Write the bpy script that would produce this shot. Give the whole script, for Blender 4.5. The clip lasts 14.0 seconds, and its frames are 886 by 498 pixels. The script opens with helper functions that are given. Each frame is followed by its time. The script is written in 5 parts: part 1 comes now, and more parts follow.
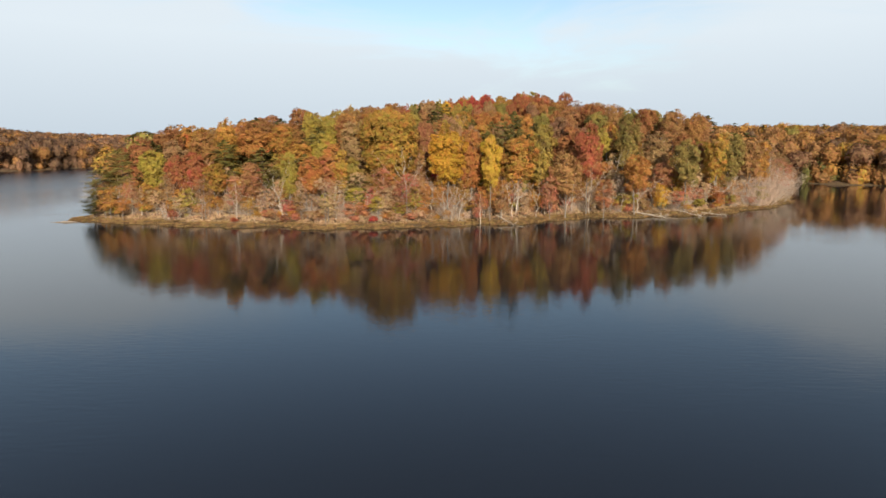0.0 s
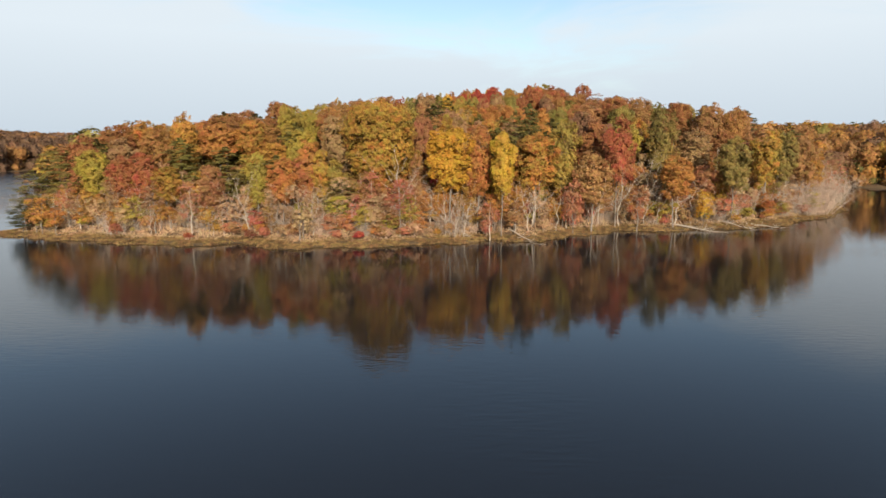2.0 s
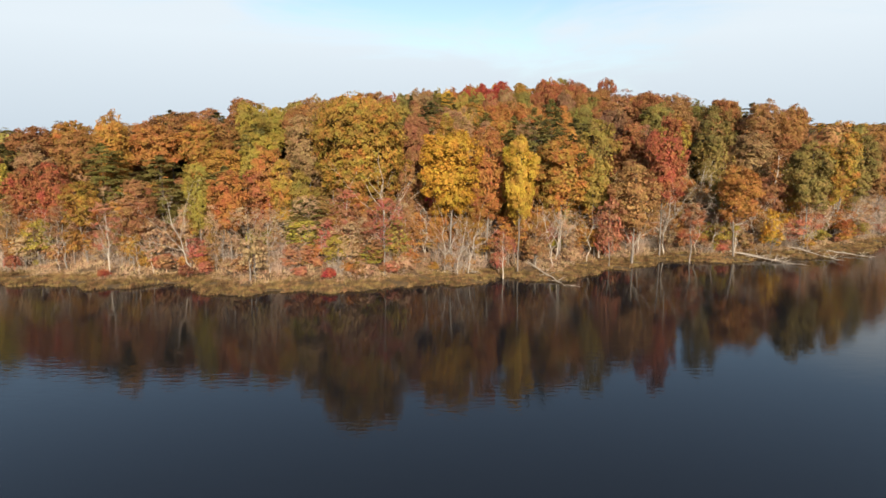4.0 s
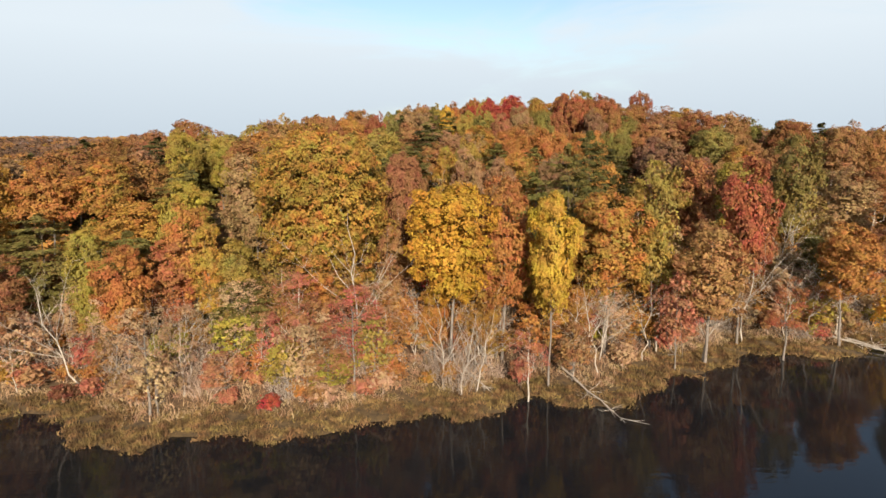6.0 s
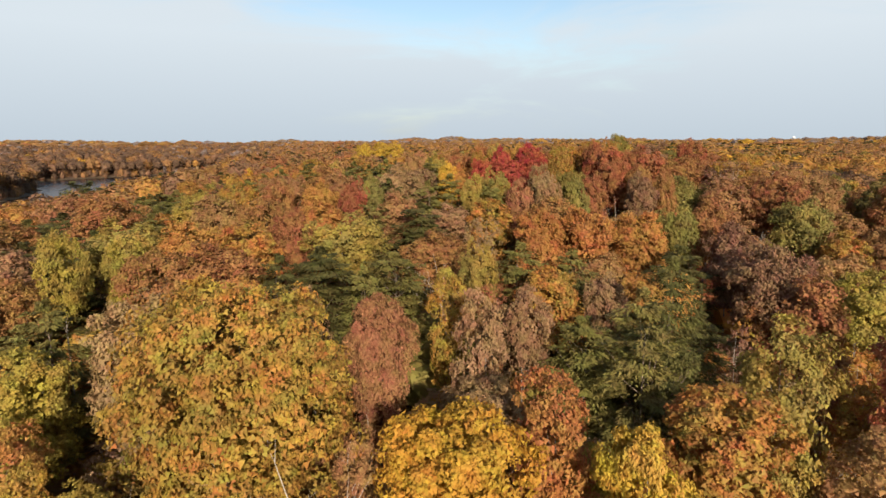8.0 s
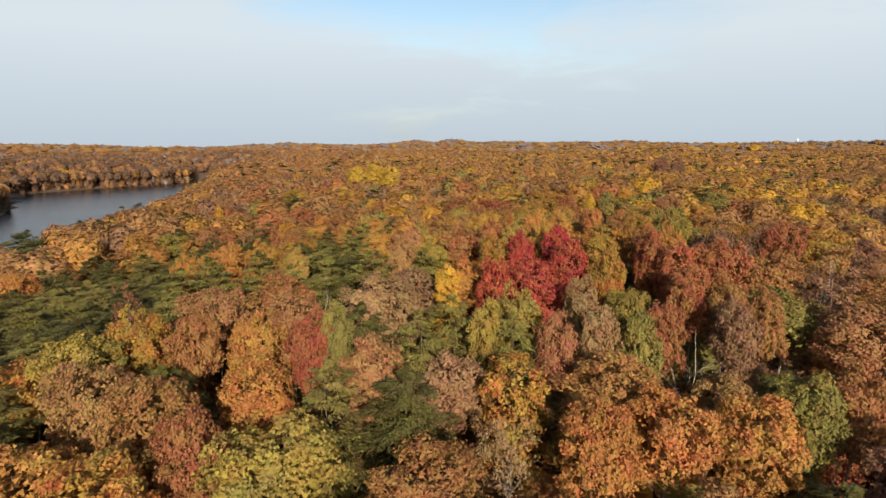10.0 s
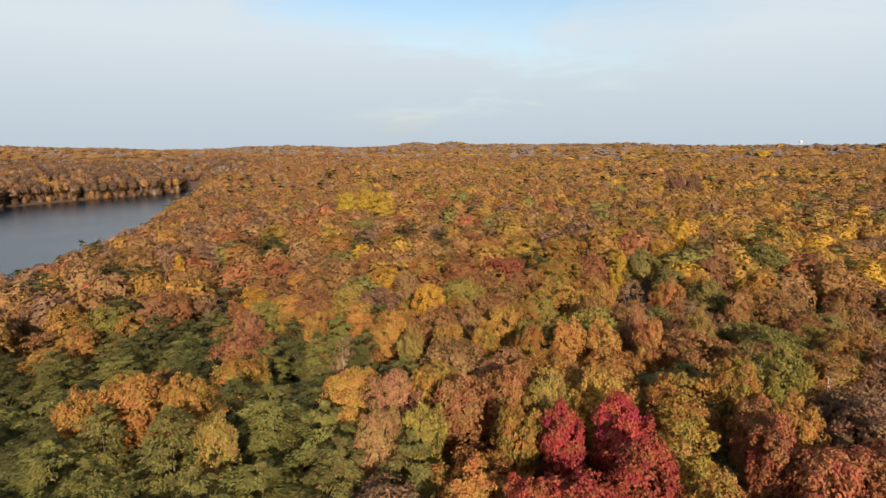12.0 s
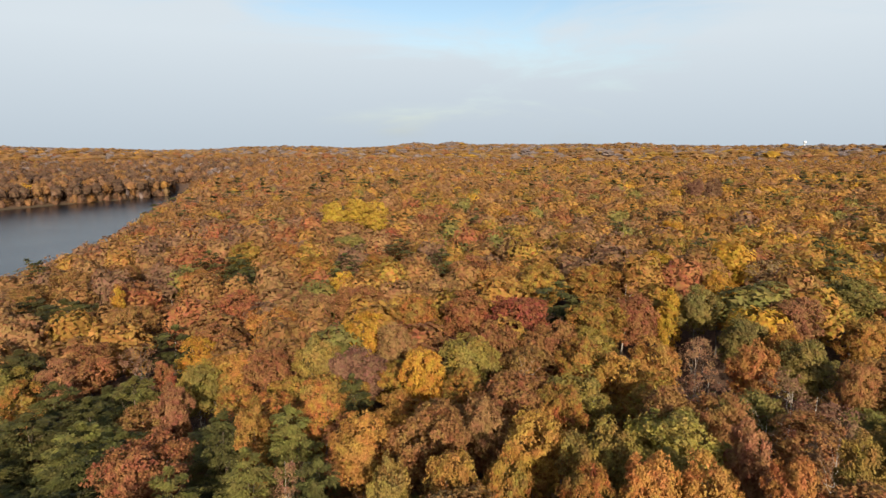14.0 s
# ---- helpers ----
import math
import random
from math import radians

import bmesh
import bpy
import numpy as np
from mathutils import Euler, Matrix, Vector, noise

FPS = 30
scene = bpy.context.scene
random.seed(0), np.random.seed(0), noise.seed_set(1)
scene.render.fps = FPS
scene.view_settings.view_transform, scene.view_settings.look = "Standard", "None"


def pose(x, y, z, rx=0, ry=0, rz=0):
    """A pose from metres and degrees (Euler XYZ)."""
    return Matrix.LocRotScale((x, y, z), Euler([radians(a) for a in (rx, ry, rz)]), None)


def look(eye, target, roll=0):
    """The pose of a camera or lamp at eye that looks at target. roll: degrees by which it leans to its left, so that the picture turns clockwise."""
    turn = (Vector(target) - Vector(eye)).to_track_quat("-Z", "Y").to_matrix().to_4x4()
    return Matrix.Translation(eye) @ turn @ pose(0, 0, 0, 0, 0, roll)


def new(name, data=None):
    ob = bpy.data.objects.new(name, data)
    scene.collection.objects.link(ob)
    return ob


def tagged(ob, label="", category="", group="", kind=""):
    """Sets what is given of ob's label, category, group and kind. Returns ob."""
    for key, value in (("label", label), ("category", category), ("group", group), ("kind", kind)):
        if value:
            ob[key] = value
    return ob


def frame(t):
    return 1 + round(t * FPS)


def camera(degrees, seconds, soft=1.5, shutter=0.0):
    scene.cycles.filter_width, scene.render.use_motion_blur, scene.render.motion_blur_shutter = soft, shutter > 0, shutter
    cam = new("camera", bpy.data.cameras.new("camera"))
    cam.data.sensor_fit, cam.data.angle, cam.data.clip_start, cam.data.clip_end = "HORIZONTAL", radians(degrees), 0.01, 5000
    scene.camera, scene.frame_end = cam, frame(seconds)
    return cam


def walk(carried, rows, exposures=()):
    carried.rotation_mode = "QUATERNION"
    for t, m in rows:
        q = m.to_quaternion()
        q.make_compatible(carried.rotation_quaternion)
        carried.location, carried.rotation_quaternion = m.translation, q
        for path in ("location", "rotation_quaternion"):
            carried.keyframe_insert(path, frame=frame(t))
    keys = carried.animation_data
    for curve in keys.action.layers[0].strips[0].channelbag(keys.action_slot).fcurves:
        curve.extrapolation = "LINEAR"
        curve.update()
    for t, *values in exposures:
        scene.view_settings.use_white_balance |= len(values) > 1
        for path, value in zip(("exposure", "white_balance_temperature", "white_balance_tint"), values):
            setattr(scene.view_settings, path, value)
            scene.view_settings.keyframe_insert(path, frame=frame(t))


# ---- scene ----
cam = camera(71.95, 14.0, soft=1.5, shutter=0.12)
PITCH = 90 - 9.67
ROWS = [
    (0.0, 0.0, 0.0, 20.0), (0.5, -0.12, 6.87, 19.9), (1.0, -0.2, 13.9, 19.84), (1.5, -0.25, 21.16, 19.79), (2.0, -0.28, 28.67, 19.76),
    (2.5, -0.28, 36.41, 19.79), (3.0, -0.25, 44.25, 20.0), (3.5, -0.15, 52.1, 20.4), (4.0, -0.03, 60.0, 21.05), (4.5, 0.1, 68.0, 22.02),
    (5.0, 0.19, 76.15, 23.32), (5.5, 0.23, 84.3, 25.22), (6.0, 0.24, 92.3, 27.52), (6.5, 0.24, 100.25, 30.1), (7.0, 0.27, 108.2, 32.87),
    (7.5, 0.31, 116.3, 35.83), (8.0, 0.33, 124.46, 38.84), (8.5, 0.32, 132.7, 41.75), (9.0, 0.34, 141.1, 44.6), (9.5, 0.42, 149.6, 47.5),
    (10.0, 0.5, 158.1, 50.4), (10.5, 0.6, 166.6, 53.35), (11.0, 0.67, 174.95, 56.25), (11.5, 0.7, 183.0, 59.02), (12.0, 0.68, 191.0, 61.15),
    (12.5, 0.65, 199.05, 62.25), (13.0, 0.66, 207.3, 62.55), (13.5, 0.7, 215.75, 62.5), (14.0, 0.78, 224.25, 62.5),
]
walk(cam, [(t, pose(x, y, z, PITCH, 0, 0)) for t, x, y, z in ROWS],
     [(0.0, 0.58), (2.5, 0.6), (5.0, 0.66), (6.5, 0.58), (8.5, 0.46), (11.0, 0.44), (14.0, 0.43)])

# ---- sky, sun, exposure ----
SUN_AZ = radians(170)      # compass bearing of the sun, clockwise from the way ahead (+y)
SUN_EL = radians(20)
scene.view_settings.exposure = 0.0
world = bpy.data.worlds.new("world")
scene.world = world
world.use_nodes = True
wn, wl = world.node_tree.nodes, world.node_tree.links
wn.clear()
w_out = wn.new("ShaderNodeOutputWorld")
w_bg = wn.new("ShaderNodeBackground")
w_sky = wn.new("ShaderNodeTexSky")
w_sky.sky_type, w_sky.sun_disc = "NISHITA", False
w_sky.sun_elevation, w_sky.sun_rotation = SUN_EL, SUN_AZ
w_sky.air_density, w_sky.dust_density, w_sky.ozone_density = 1.0, 1.5, 1.5
w_co = wn.new("ShaderNodeTexCoord")
w_sep = wn.new("ShaderNodeSeparateXYZ")
wl.new(w_co.outputs["Generated"], w_sep.inputs[0])
# thin streaky cloud, thicker towards the horizon
w_map = wn.new("ShaderNodeMapping")
w_map.inputs["Scale"].default_value = (1.6, 1.6, 8.0)
w_map.inputs["Rotation"].default_value = (0, radians(-7), 0)
w_map.inputs["Location"].default_value = (0.35, 0.2, 0.1)
wl.new(w_co.outputs["Generated"], w_map.inputs[0])
w_noise = wn.new("ShaderNodeTexNoise")
w_noise.inputs["Scale"].default_value = 1.5
w_noise.inputs["Detail"].default_value = 5
w_noise.inputs["Roughness"].default_value = 0.6
w_noise.inputs["Distortion"].default_value = 0.5
wl.new(w_map.outputs[0], w_noise.inputs["Vector"])
w_thin = wn.new("ShaderNodeMapRange")
w_thin.inputs["From Min"].default_value, w_thin.inputs["From Max"].default_value = 0.10, 0.40
w_thin.inputs["To Min"].default_value, w_thin.inputs["To Max"].default_value = 0.30, -0.42
wl.new(w_sep.outputs["Z"], w_thin.inputs[0])
w_mid = wn.new("ShaderNodeMath")
w_mid.operation = "SUBTRACT"
w_mid.inputs[1].default_value = 0.09
wl.new(w_sep.outputs["X"], w_mid.inputs[0])
w_off = wn.new("ShaderNodeMath")
w_off.operation = "ABSOLUTE"
wl.new(w_mid.outputs[0], w_off.inputs[0])
w_side = wn.new("ShaderNodeMapRange")
w_side.inputs["From Min"].default_value, w_side.inputs["From Max"].default_value = 0.15, 0.5
w_side.inputs["To Min"].default_value, w_side.inputs["To Max"].default_value = -0.02, 0.2
wl.new(w_off.outputs[0], w_side.inputs[0])
w_two = wn.new("ShaderNodeMath")
wl.new(w_thin.outputs[0], w_two.inputs[0])
wl.new(w_side.outputs[0], w_two.inputs[1])
w_soft = wn.new("ShaderNodeMath")
w_soft.operation = "MULTIPLY_ADD"
w_soft.inputs[1].default_value, w_soft.inputs[2].default_value = 0.8, 0.12
wl.new(w_noise.outputs[0], w_soft.inputs[0])
w_sum = wn.new("ShaderNodeMath")
wl.new(w_soft.outputs[0], w_sum.inputs[0])
wl.new(w_two.outputs[0], w_sum.inputs[1])
w_ramp = wn.new("ShaderNodeMapRange")
w_ramp.interpolation_type = "SMOOTHSTEP"
w_ramp.inputs["From Min"].default_value, w_ramp.inputs["From Max"].default_value = 0.45, 0.80
wl.new(w_sum.outputs[0], w_ramp.inputs[0])
w_cloud = wn.new("ShaderNodeMix")
w_cloud.data_type = "RGBA"
wl.new(w_ramp.outputs[0], w_cloud.inputs[0])

w_haze = wn.new("ShaderNodeMapRange")
w_haze.inputs["From Min"].default_value, w_haze.inputs["From Max"].default_value = 0.0, 0.16
wl.new(w_sep.outputs["Z"], w_haze.inputs[0])
w_pale = wn.new("ShaderNodeMix")
w_pale.data_type = "RGBA"
w_pale.inputs[6].default_value, w_pale.inputs[7].default_value = (3.75, 4.32, 4.85, 1), (4.95, 5.5, 5.92, 1)
wl.new(w_haze.outputs[0], w_pale.inputs[0])
wl.new(w_pale.outputs[2], w_cloud.inputs[7])
w_clear = wn.new("ShaderNodeMix")
w_clear.data_type, w_clear.blend_type = "RGBA", "MULTIPLY"
w_clear.inputs[0].default_value = 1.0
w_clear.inputs[7].default_value = (1.2, 1.18, 1.13, 1)
wl.new(w_sky.outputs[0], w_clear.inputs[6])
wl.new(w_clear.outputs[2], w_cloud.inputs[6])
wl.new(w_cloud.outputs[2], w_bg.inputs["Color"])
w_bg.inputs["Strength"].default_value = 0.1035
wl.new(w_bg.outputs[0], w_out.inputs[0])

sun = new("sun", bpy.data.lights.new("sun", "SUN"))
sun.data.energy, sun.data.angle, sun.data.color = 5.0, radians(0.8), (1.0, 0.89, 0.73)
sun_way = Vector((math.sin(SUN_AZ) * math.cos(SUN_EL), math.cos(SUN_AZ) * math.cos(SUN_EL), math.sin(SUN_EL)))
sun.matrix_world = look(sun_way * 500, (0, 0, 0))


# ---- materials ----
def nodes_of(name):
    m = bpy.data.materials.new(name)
    m.use_nodes = True
    n, l = m.node_tree.nodes, m.node_tree.links
    return m, n, l, n["Principled BSDF"], n["Material Output"]


def leaf_material(name, first, second, rough=0.6, patch=0.3, through_light=0.27, hues=0.022):
    """Foliage: two tones in patches over the crown, every spray of leaves a little lighter or darker, and light coming through."""
    m, n, l, bsdf, out = nodes_of(name)
    geo = n.new("ShaderNodeNewGeometry")
    info = n.new("ShaderNodeObjectInfo")
    tex = n.new("ShaderNodeTexNoise")
    tex.inputs["Scale"].default_value, tex.inputs["Detail"].default_value = patch, 3
    l.new(geo.outputs["Position"], tex.inputs["Vector"])
    spread = n.new("ShaderNodeMapRange")
    spread.inputs["From Min"].default_value, spread.inputs["From Max"].default_value = 0.36, 0.66
    l.new(tex.outputs[0], spread.inputs[0])
    blend = n.new("ShaderNodeMix")
    blend.data_type = "RGBA"
    l.new(spread.outputs[0], blend.inputs[0])
    blend.inputs[6].default_value, blend.inputs[7].default_value = (*first, 1), (*second, 1)
    tone = n.new("ShaderNodeMapRange")
    tone.inputs["To Min"].default_value, tone.inputs["To Max"].default_value = 0.8, 1.16
    l.new(geo.outputs["Random Per Island"], tone.inputs[0])
    own = n.new("ShaderNodeMapRange")
    own.inputs["To Min"].default_value, own.inputs["To Max"].default_value = 0.488, 0.512
    l.new(info.outputs["Random"], own.inputs[0])
    hsv = n.new("ShaderNodeHueSaturation")
    bough = n.new("ShaderNodeTexNoise")
    bough.inputs["Scale"].default_value, bough.inputs["Detail"].default_value = 0.85, 2
    l.new(geo.outputs["Position"], bough.inputs["Vector"])
    turn = n.new("ShaderNodeMapRange")
    turn.inputs["From Min"].default_value, turn.inputs["From Max"].default_value = 0.3, 0.7
    turn.inputs["To Min"].default_value, turn.inputs["To Max"].default_value = -hues, hues
    l.new(bough.outputs[0], turn.inputs[0])
    hue = n.new("ShaderNodeMath")
    l.new(own.outputs[0], hue.inputs[0])
    l.new(turn.outputs[0], hue.inputs[1])
    l.new(hue.outputs[0], hsv.inputs["Hue"])
    wide = n.new("ShaderNodeTexNoise")
    wide.inputs["Scale"].default_value, wide.inputs["Detail"].default_value = 0.11, 1
    l.new(geo.outputs["Position"], wide.inputs["Vector"])
    mood = n.new("ShaderNodeMapRange")
    mood.inputs["From Min"].default_value, mood.inputs["From Max"].default_value = 0.3, 0.7
    mood.inputs["To Min"].default_value, mood.inputs["To Max"].default_value = 0.8, 1.16
    l.new(wide.outputs[0], mood.inputs[0])
    both = n.new("ShaderNodeMath")
    both.operation = "MULTIPLY"
    l.new(tone.outputs[0], both.inputs[0])
    l.new(mood.outputs[0], both.inputs[1])
    l.new(both.outputs[0], hsv.inputs["Value"])
    l.new(blend.outputs[2], hsv.inputs["Color"])
    l.new(hsv.outputs[0], bsdf.inputs["Base Color"])
    bsdf.inputs["Roughness"].default_value = rough
    bsdf.inputs["Specular IOR Level"].default_value = 0.08
    glow = n.new("ShaderNodeBsdfTranslucent")
    l.new(hsv.outputs[0], glow.inputs["Color"])
    mix = n.new("ShaderNodeMixShader")
    mix.inputs[0].default_value = through_light
    l.new(bsdf.outputs[0], mix.inputs[1])
    l.new(glow.outputs[0], mix.inputs[2])
    l.new(mix.outputs[0], out.inputs["Surface"])
    return m


LEAF = {
    "gold": leaf_material("gold_leaves", (0.50, 0.245, 0.038), (0.45, 0.25, 0.042)),
    "goldorange": leaf_material("gold_orange_leaves", (0.42, 0.195, 0.05), (0.39, 0.21, 0.055)),
    "orange": leaf_material("orange_leaves", (0.41, 0.185, 0.052), (0.38, 0.195, 0.058)),
    "redorange": leaf_material("red_orange_leaves", (0.35, 0.115, 0.052), (0.31, 0.132, 0.057)),
    "rust": leaf_material("rust_leaves", (0.285, 0.13, 0.05), (0.31, 0.152, 0.056)),
    "tan": leaf_material("tan_leaves", (0.33, 0.2, 0.1), (0.30, 0.168, 0.078)),
    "tanorange": leaf_material("tan_orange_leaves", (0.34, 0.175, 0.075), (0.31, 0.15, 0.066)),
    "maroon": leaf_material("maroon_leaves", (0.23, 0.118, 0.07), (0.26, 0.135, 0.074)),
    "red": leaf_material("red_leaves", (0.25, 0.085, 0.05), (0.22, 0.095, 0.055)),
    "crimson": leaf_material("crimson_leaves", (0.40, 0.082, 0.05), (0.33, 0.08, 0.05)),
    "redpink": leaf_material("pink_red_leaves", (0.41, 0.135, 0.08), (0.38, 0.185, 0.1)),
    "yellow": leaf_material("yellow_leaves", (0.50, 0.32, 0.045), (0.43, 0.265, 0.05)),
    "yellowgreen": leaf_material("yellow_green_leaves", (0.38, 0.29, 0.052), (0.27, 0.22, 0.052)),
    "yellowolive": leaf_material("yellow_olive_leaves", (0.35, 0.23, 0.053), (0.235, 0.182, 0.052)),
    "goldolive": leaf_material("gold_olive_leaves", (0.41, 0.19, 0.045), (0.28, 0.19, 0.046), patch=0.5, hues=0.032),
    "olive": leaf_material("olive_leaves", (0.19, 0.16, 0.05), (0.27, 0.2, 0.055)),
    "pine": leaf_material("pine_needles", (0.115, 0.098, 0.03), (0.075, 0.069, 0.023), 0.65, 0.35, 0.12),
    "olivepine": leaf_material("olive_pine_needles", (0.21, 0.175, 0.048), (0.155, 0.132, 0.038), 0.65, 0.35, 0.12),
    "straw": leaf_material("straw_leaves", (0.47, 0.32, 0.175), (0.42, 0.25, 0.13)),
    "greybrown": leaf_material("grey_brown_leaves", (0.15, 0.088, 0.058), (0.18, 0.1, 0.058)),
    # distance haze put into the leaf colour: pale grey-violet crowns for the far woods
    "hazemauve": leaf_material("haze_tinted_crowns", (0.30, 0.22, 0.19), (0.26, 0.19, 0.165)),
    "reed": leaf_material("dead_reed", (0.29, 0.195, 0.075), (0.10, 0.064, 0.028), 0.7, 0.9, 0.15),
    "grass": leaf_material("dry_grass", (0.47, 0.34, 0.2), (0.38, 0.245, 0.13), 0.7, 0.4, 0.15),
}


def bark_material(name, first, second, scale=3.0):
    m, n, l, bsdf, out = nodes_of(name)
    co = n.new("ShaderNodeTexCoord")
    tex = n.new("ShaderNodeTexNoise")
    tex.inputs["Scale"].default_value, tex.inputs["Detail"].default_value = scale, 6
    stretch = n.new("ShaderNodeMapping")
    stretch.inputs["Scale"].default_value = (3, 3, 0.5)
    l.new(co.outputs["Object"], stretch.inputs[0])
    l.new(stretch.outputs[0], tex.inputs["Vector"])
    ramp = n.new("ShaderNodeValToRGB")
    ramp.color_ramp.elements[0].position, ramp.color_ramp.elements[0].color = 0.32, (*first, 1)
    ramp.color_ramp.elements[1].position, ramp.color_ramp.elements[1].color = 0.62, (*second, 1)
    l.new(tex.outputs[0], ramp.inputs[0])
    l.new(ramp.outputs[0], bsdf.inputs["Base Color"])
    bump = n.new("ShaderNodeBump")
    bump.inputs["Strength"].default_value, bump.inputs["Distance"].default_value = 0.5, 0.04
    l.new(tex.outputs[0], bump.inputs["Height"])
    l.new(bump.outputs[0], bsdf.inputs["Normal"])
    bsdf.inputs["Roughness"].default_value = 0.85
    return m


BARK = {
    "brown": bark_material("brown_bark", (0.09, 0.06, 0.04), (0.22, 0.16, 0.11)),
    "grey": bark_material("grey_bark", (0.10, 0.08, 0.062), (0.23, 0.19, 0.155)),
    "pale": bark_material("pale_bark", (0.26, 0.215, 0.165), (0.50, 0.425, 0.345)),
    "ash": bark_material("grey_twigs", (0.22, 0.17, 0.13), (0.40, 0.32, 0.25)),
    "twig": bark_material("tan_twigs", (0.28, 0.185, 0.13), (0.46, 0.325, 0.235)),
}


def ground_material():
    """Leaf litter under the trees, straw-coloured sedge by the water, dark mud under it."""
    m, n, l, bsdf, out = nodes_of("leaf_litter")
    geo = n.new("ShaderNodeNewGeometry")
    sep = n.new("ShaderNodeSeparateXYZ")
    l.new(geo.outputs["Position"], sep.inputs[0])
    fine = n.new("ShaderNodeTexNoise")
    fine.inputs["Scale"].default_value, fine.inputs["Detail"].default_value = 1.6, 8
    broad_noise = n.new("ShaderNodeTexNoise")
    broad_noise.inputs["Scale"].default_value, broad_noise.inputs["Detail"].default_value = 0.12, 4
    for tex in (fine, broad_noise):
        l.new(geo.outputs["Position"], tex.inputs["Vector"])
    litter = n.new("ShaderNodeValToRGB")
    litter.color_ramp.elements[0].position, litter.color_ramp.elements[0].color = 0.3, (0.055, 0.03, 0.018, 1)
    litter.color_ramp.elements[1].position, litter.color_ramp.elements[1].color = 0.7, (0.21, 0.11, 0.058, 1)
    l.new(fine.outputs[0], litter.inputs[0])
    straw = n.new("ShaderNodeValToRGB")
    straw.color_ramp.elements[0].position, straw.color_ramp.elements[0].color = 0.3, (0.05, 0.031, 0.013, 1)
    straw.color_ramp.elements[1].position, straw.color_ramp.elements[1].color = 0.7, (0.14, 0.085, 0.032, 1)
    l.new(fine.outputs[0], straw.inputs[0])
    up = n.new("ShaderNodeMath")
    up.operation = "MULTIPLY_ADD"
    up.inputs[1].default_value, up.inputs[2].default_value = 1.2, -0.6
    l.new(broad_noise.outputs[0], up.inputs[0])
    height = n.new("ShaderNodeMath")
    l.new(sep.outputs["Z"], height.inputs[0])
    l.new(up.outputs[0], height.inputs[1])
    dry = n.new("ShaderNodeMapRange")
    dry.inputs["From Min"].default_value, dry.inputs["From Max"].default_value = 0.6, 1.8
    l.new(height.outputs[0], dry.inputs[0])
    land = n.new("ShaderNodeMix")
    land.data_type = "RGBA"
    l.new(dry.outputs[0], land.inputs[0])
    l.new(straw.outputs[0], land.inputs[6])
    l.new(litter.outputs[0], land.inputs[7])
    l.new(land.outputs[2], bsdf.inputs["Base Color"])
    bump = n.new("ShaderNodeBump")
    bump.inputs["Strength"].default_value, bump.inputs["Distance"].default_value = 0.8, 0.15
    l.new(fine.outputs[0], bump.inputs["Height"])
    l.new(bump.outputs[0], bsdf.inputs["Normal"])
    bsdf.inputs["Roughness"].default_value = 0.9
    return m


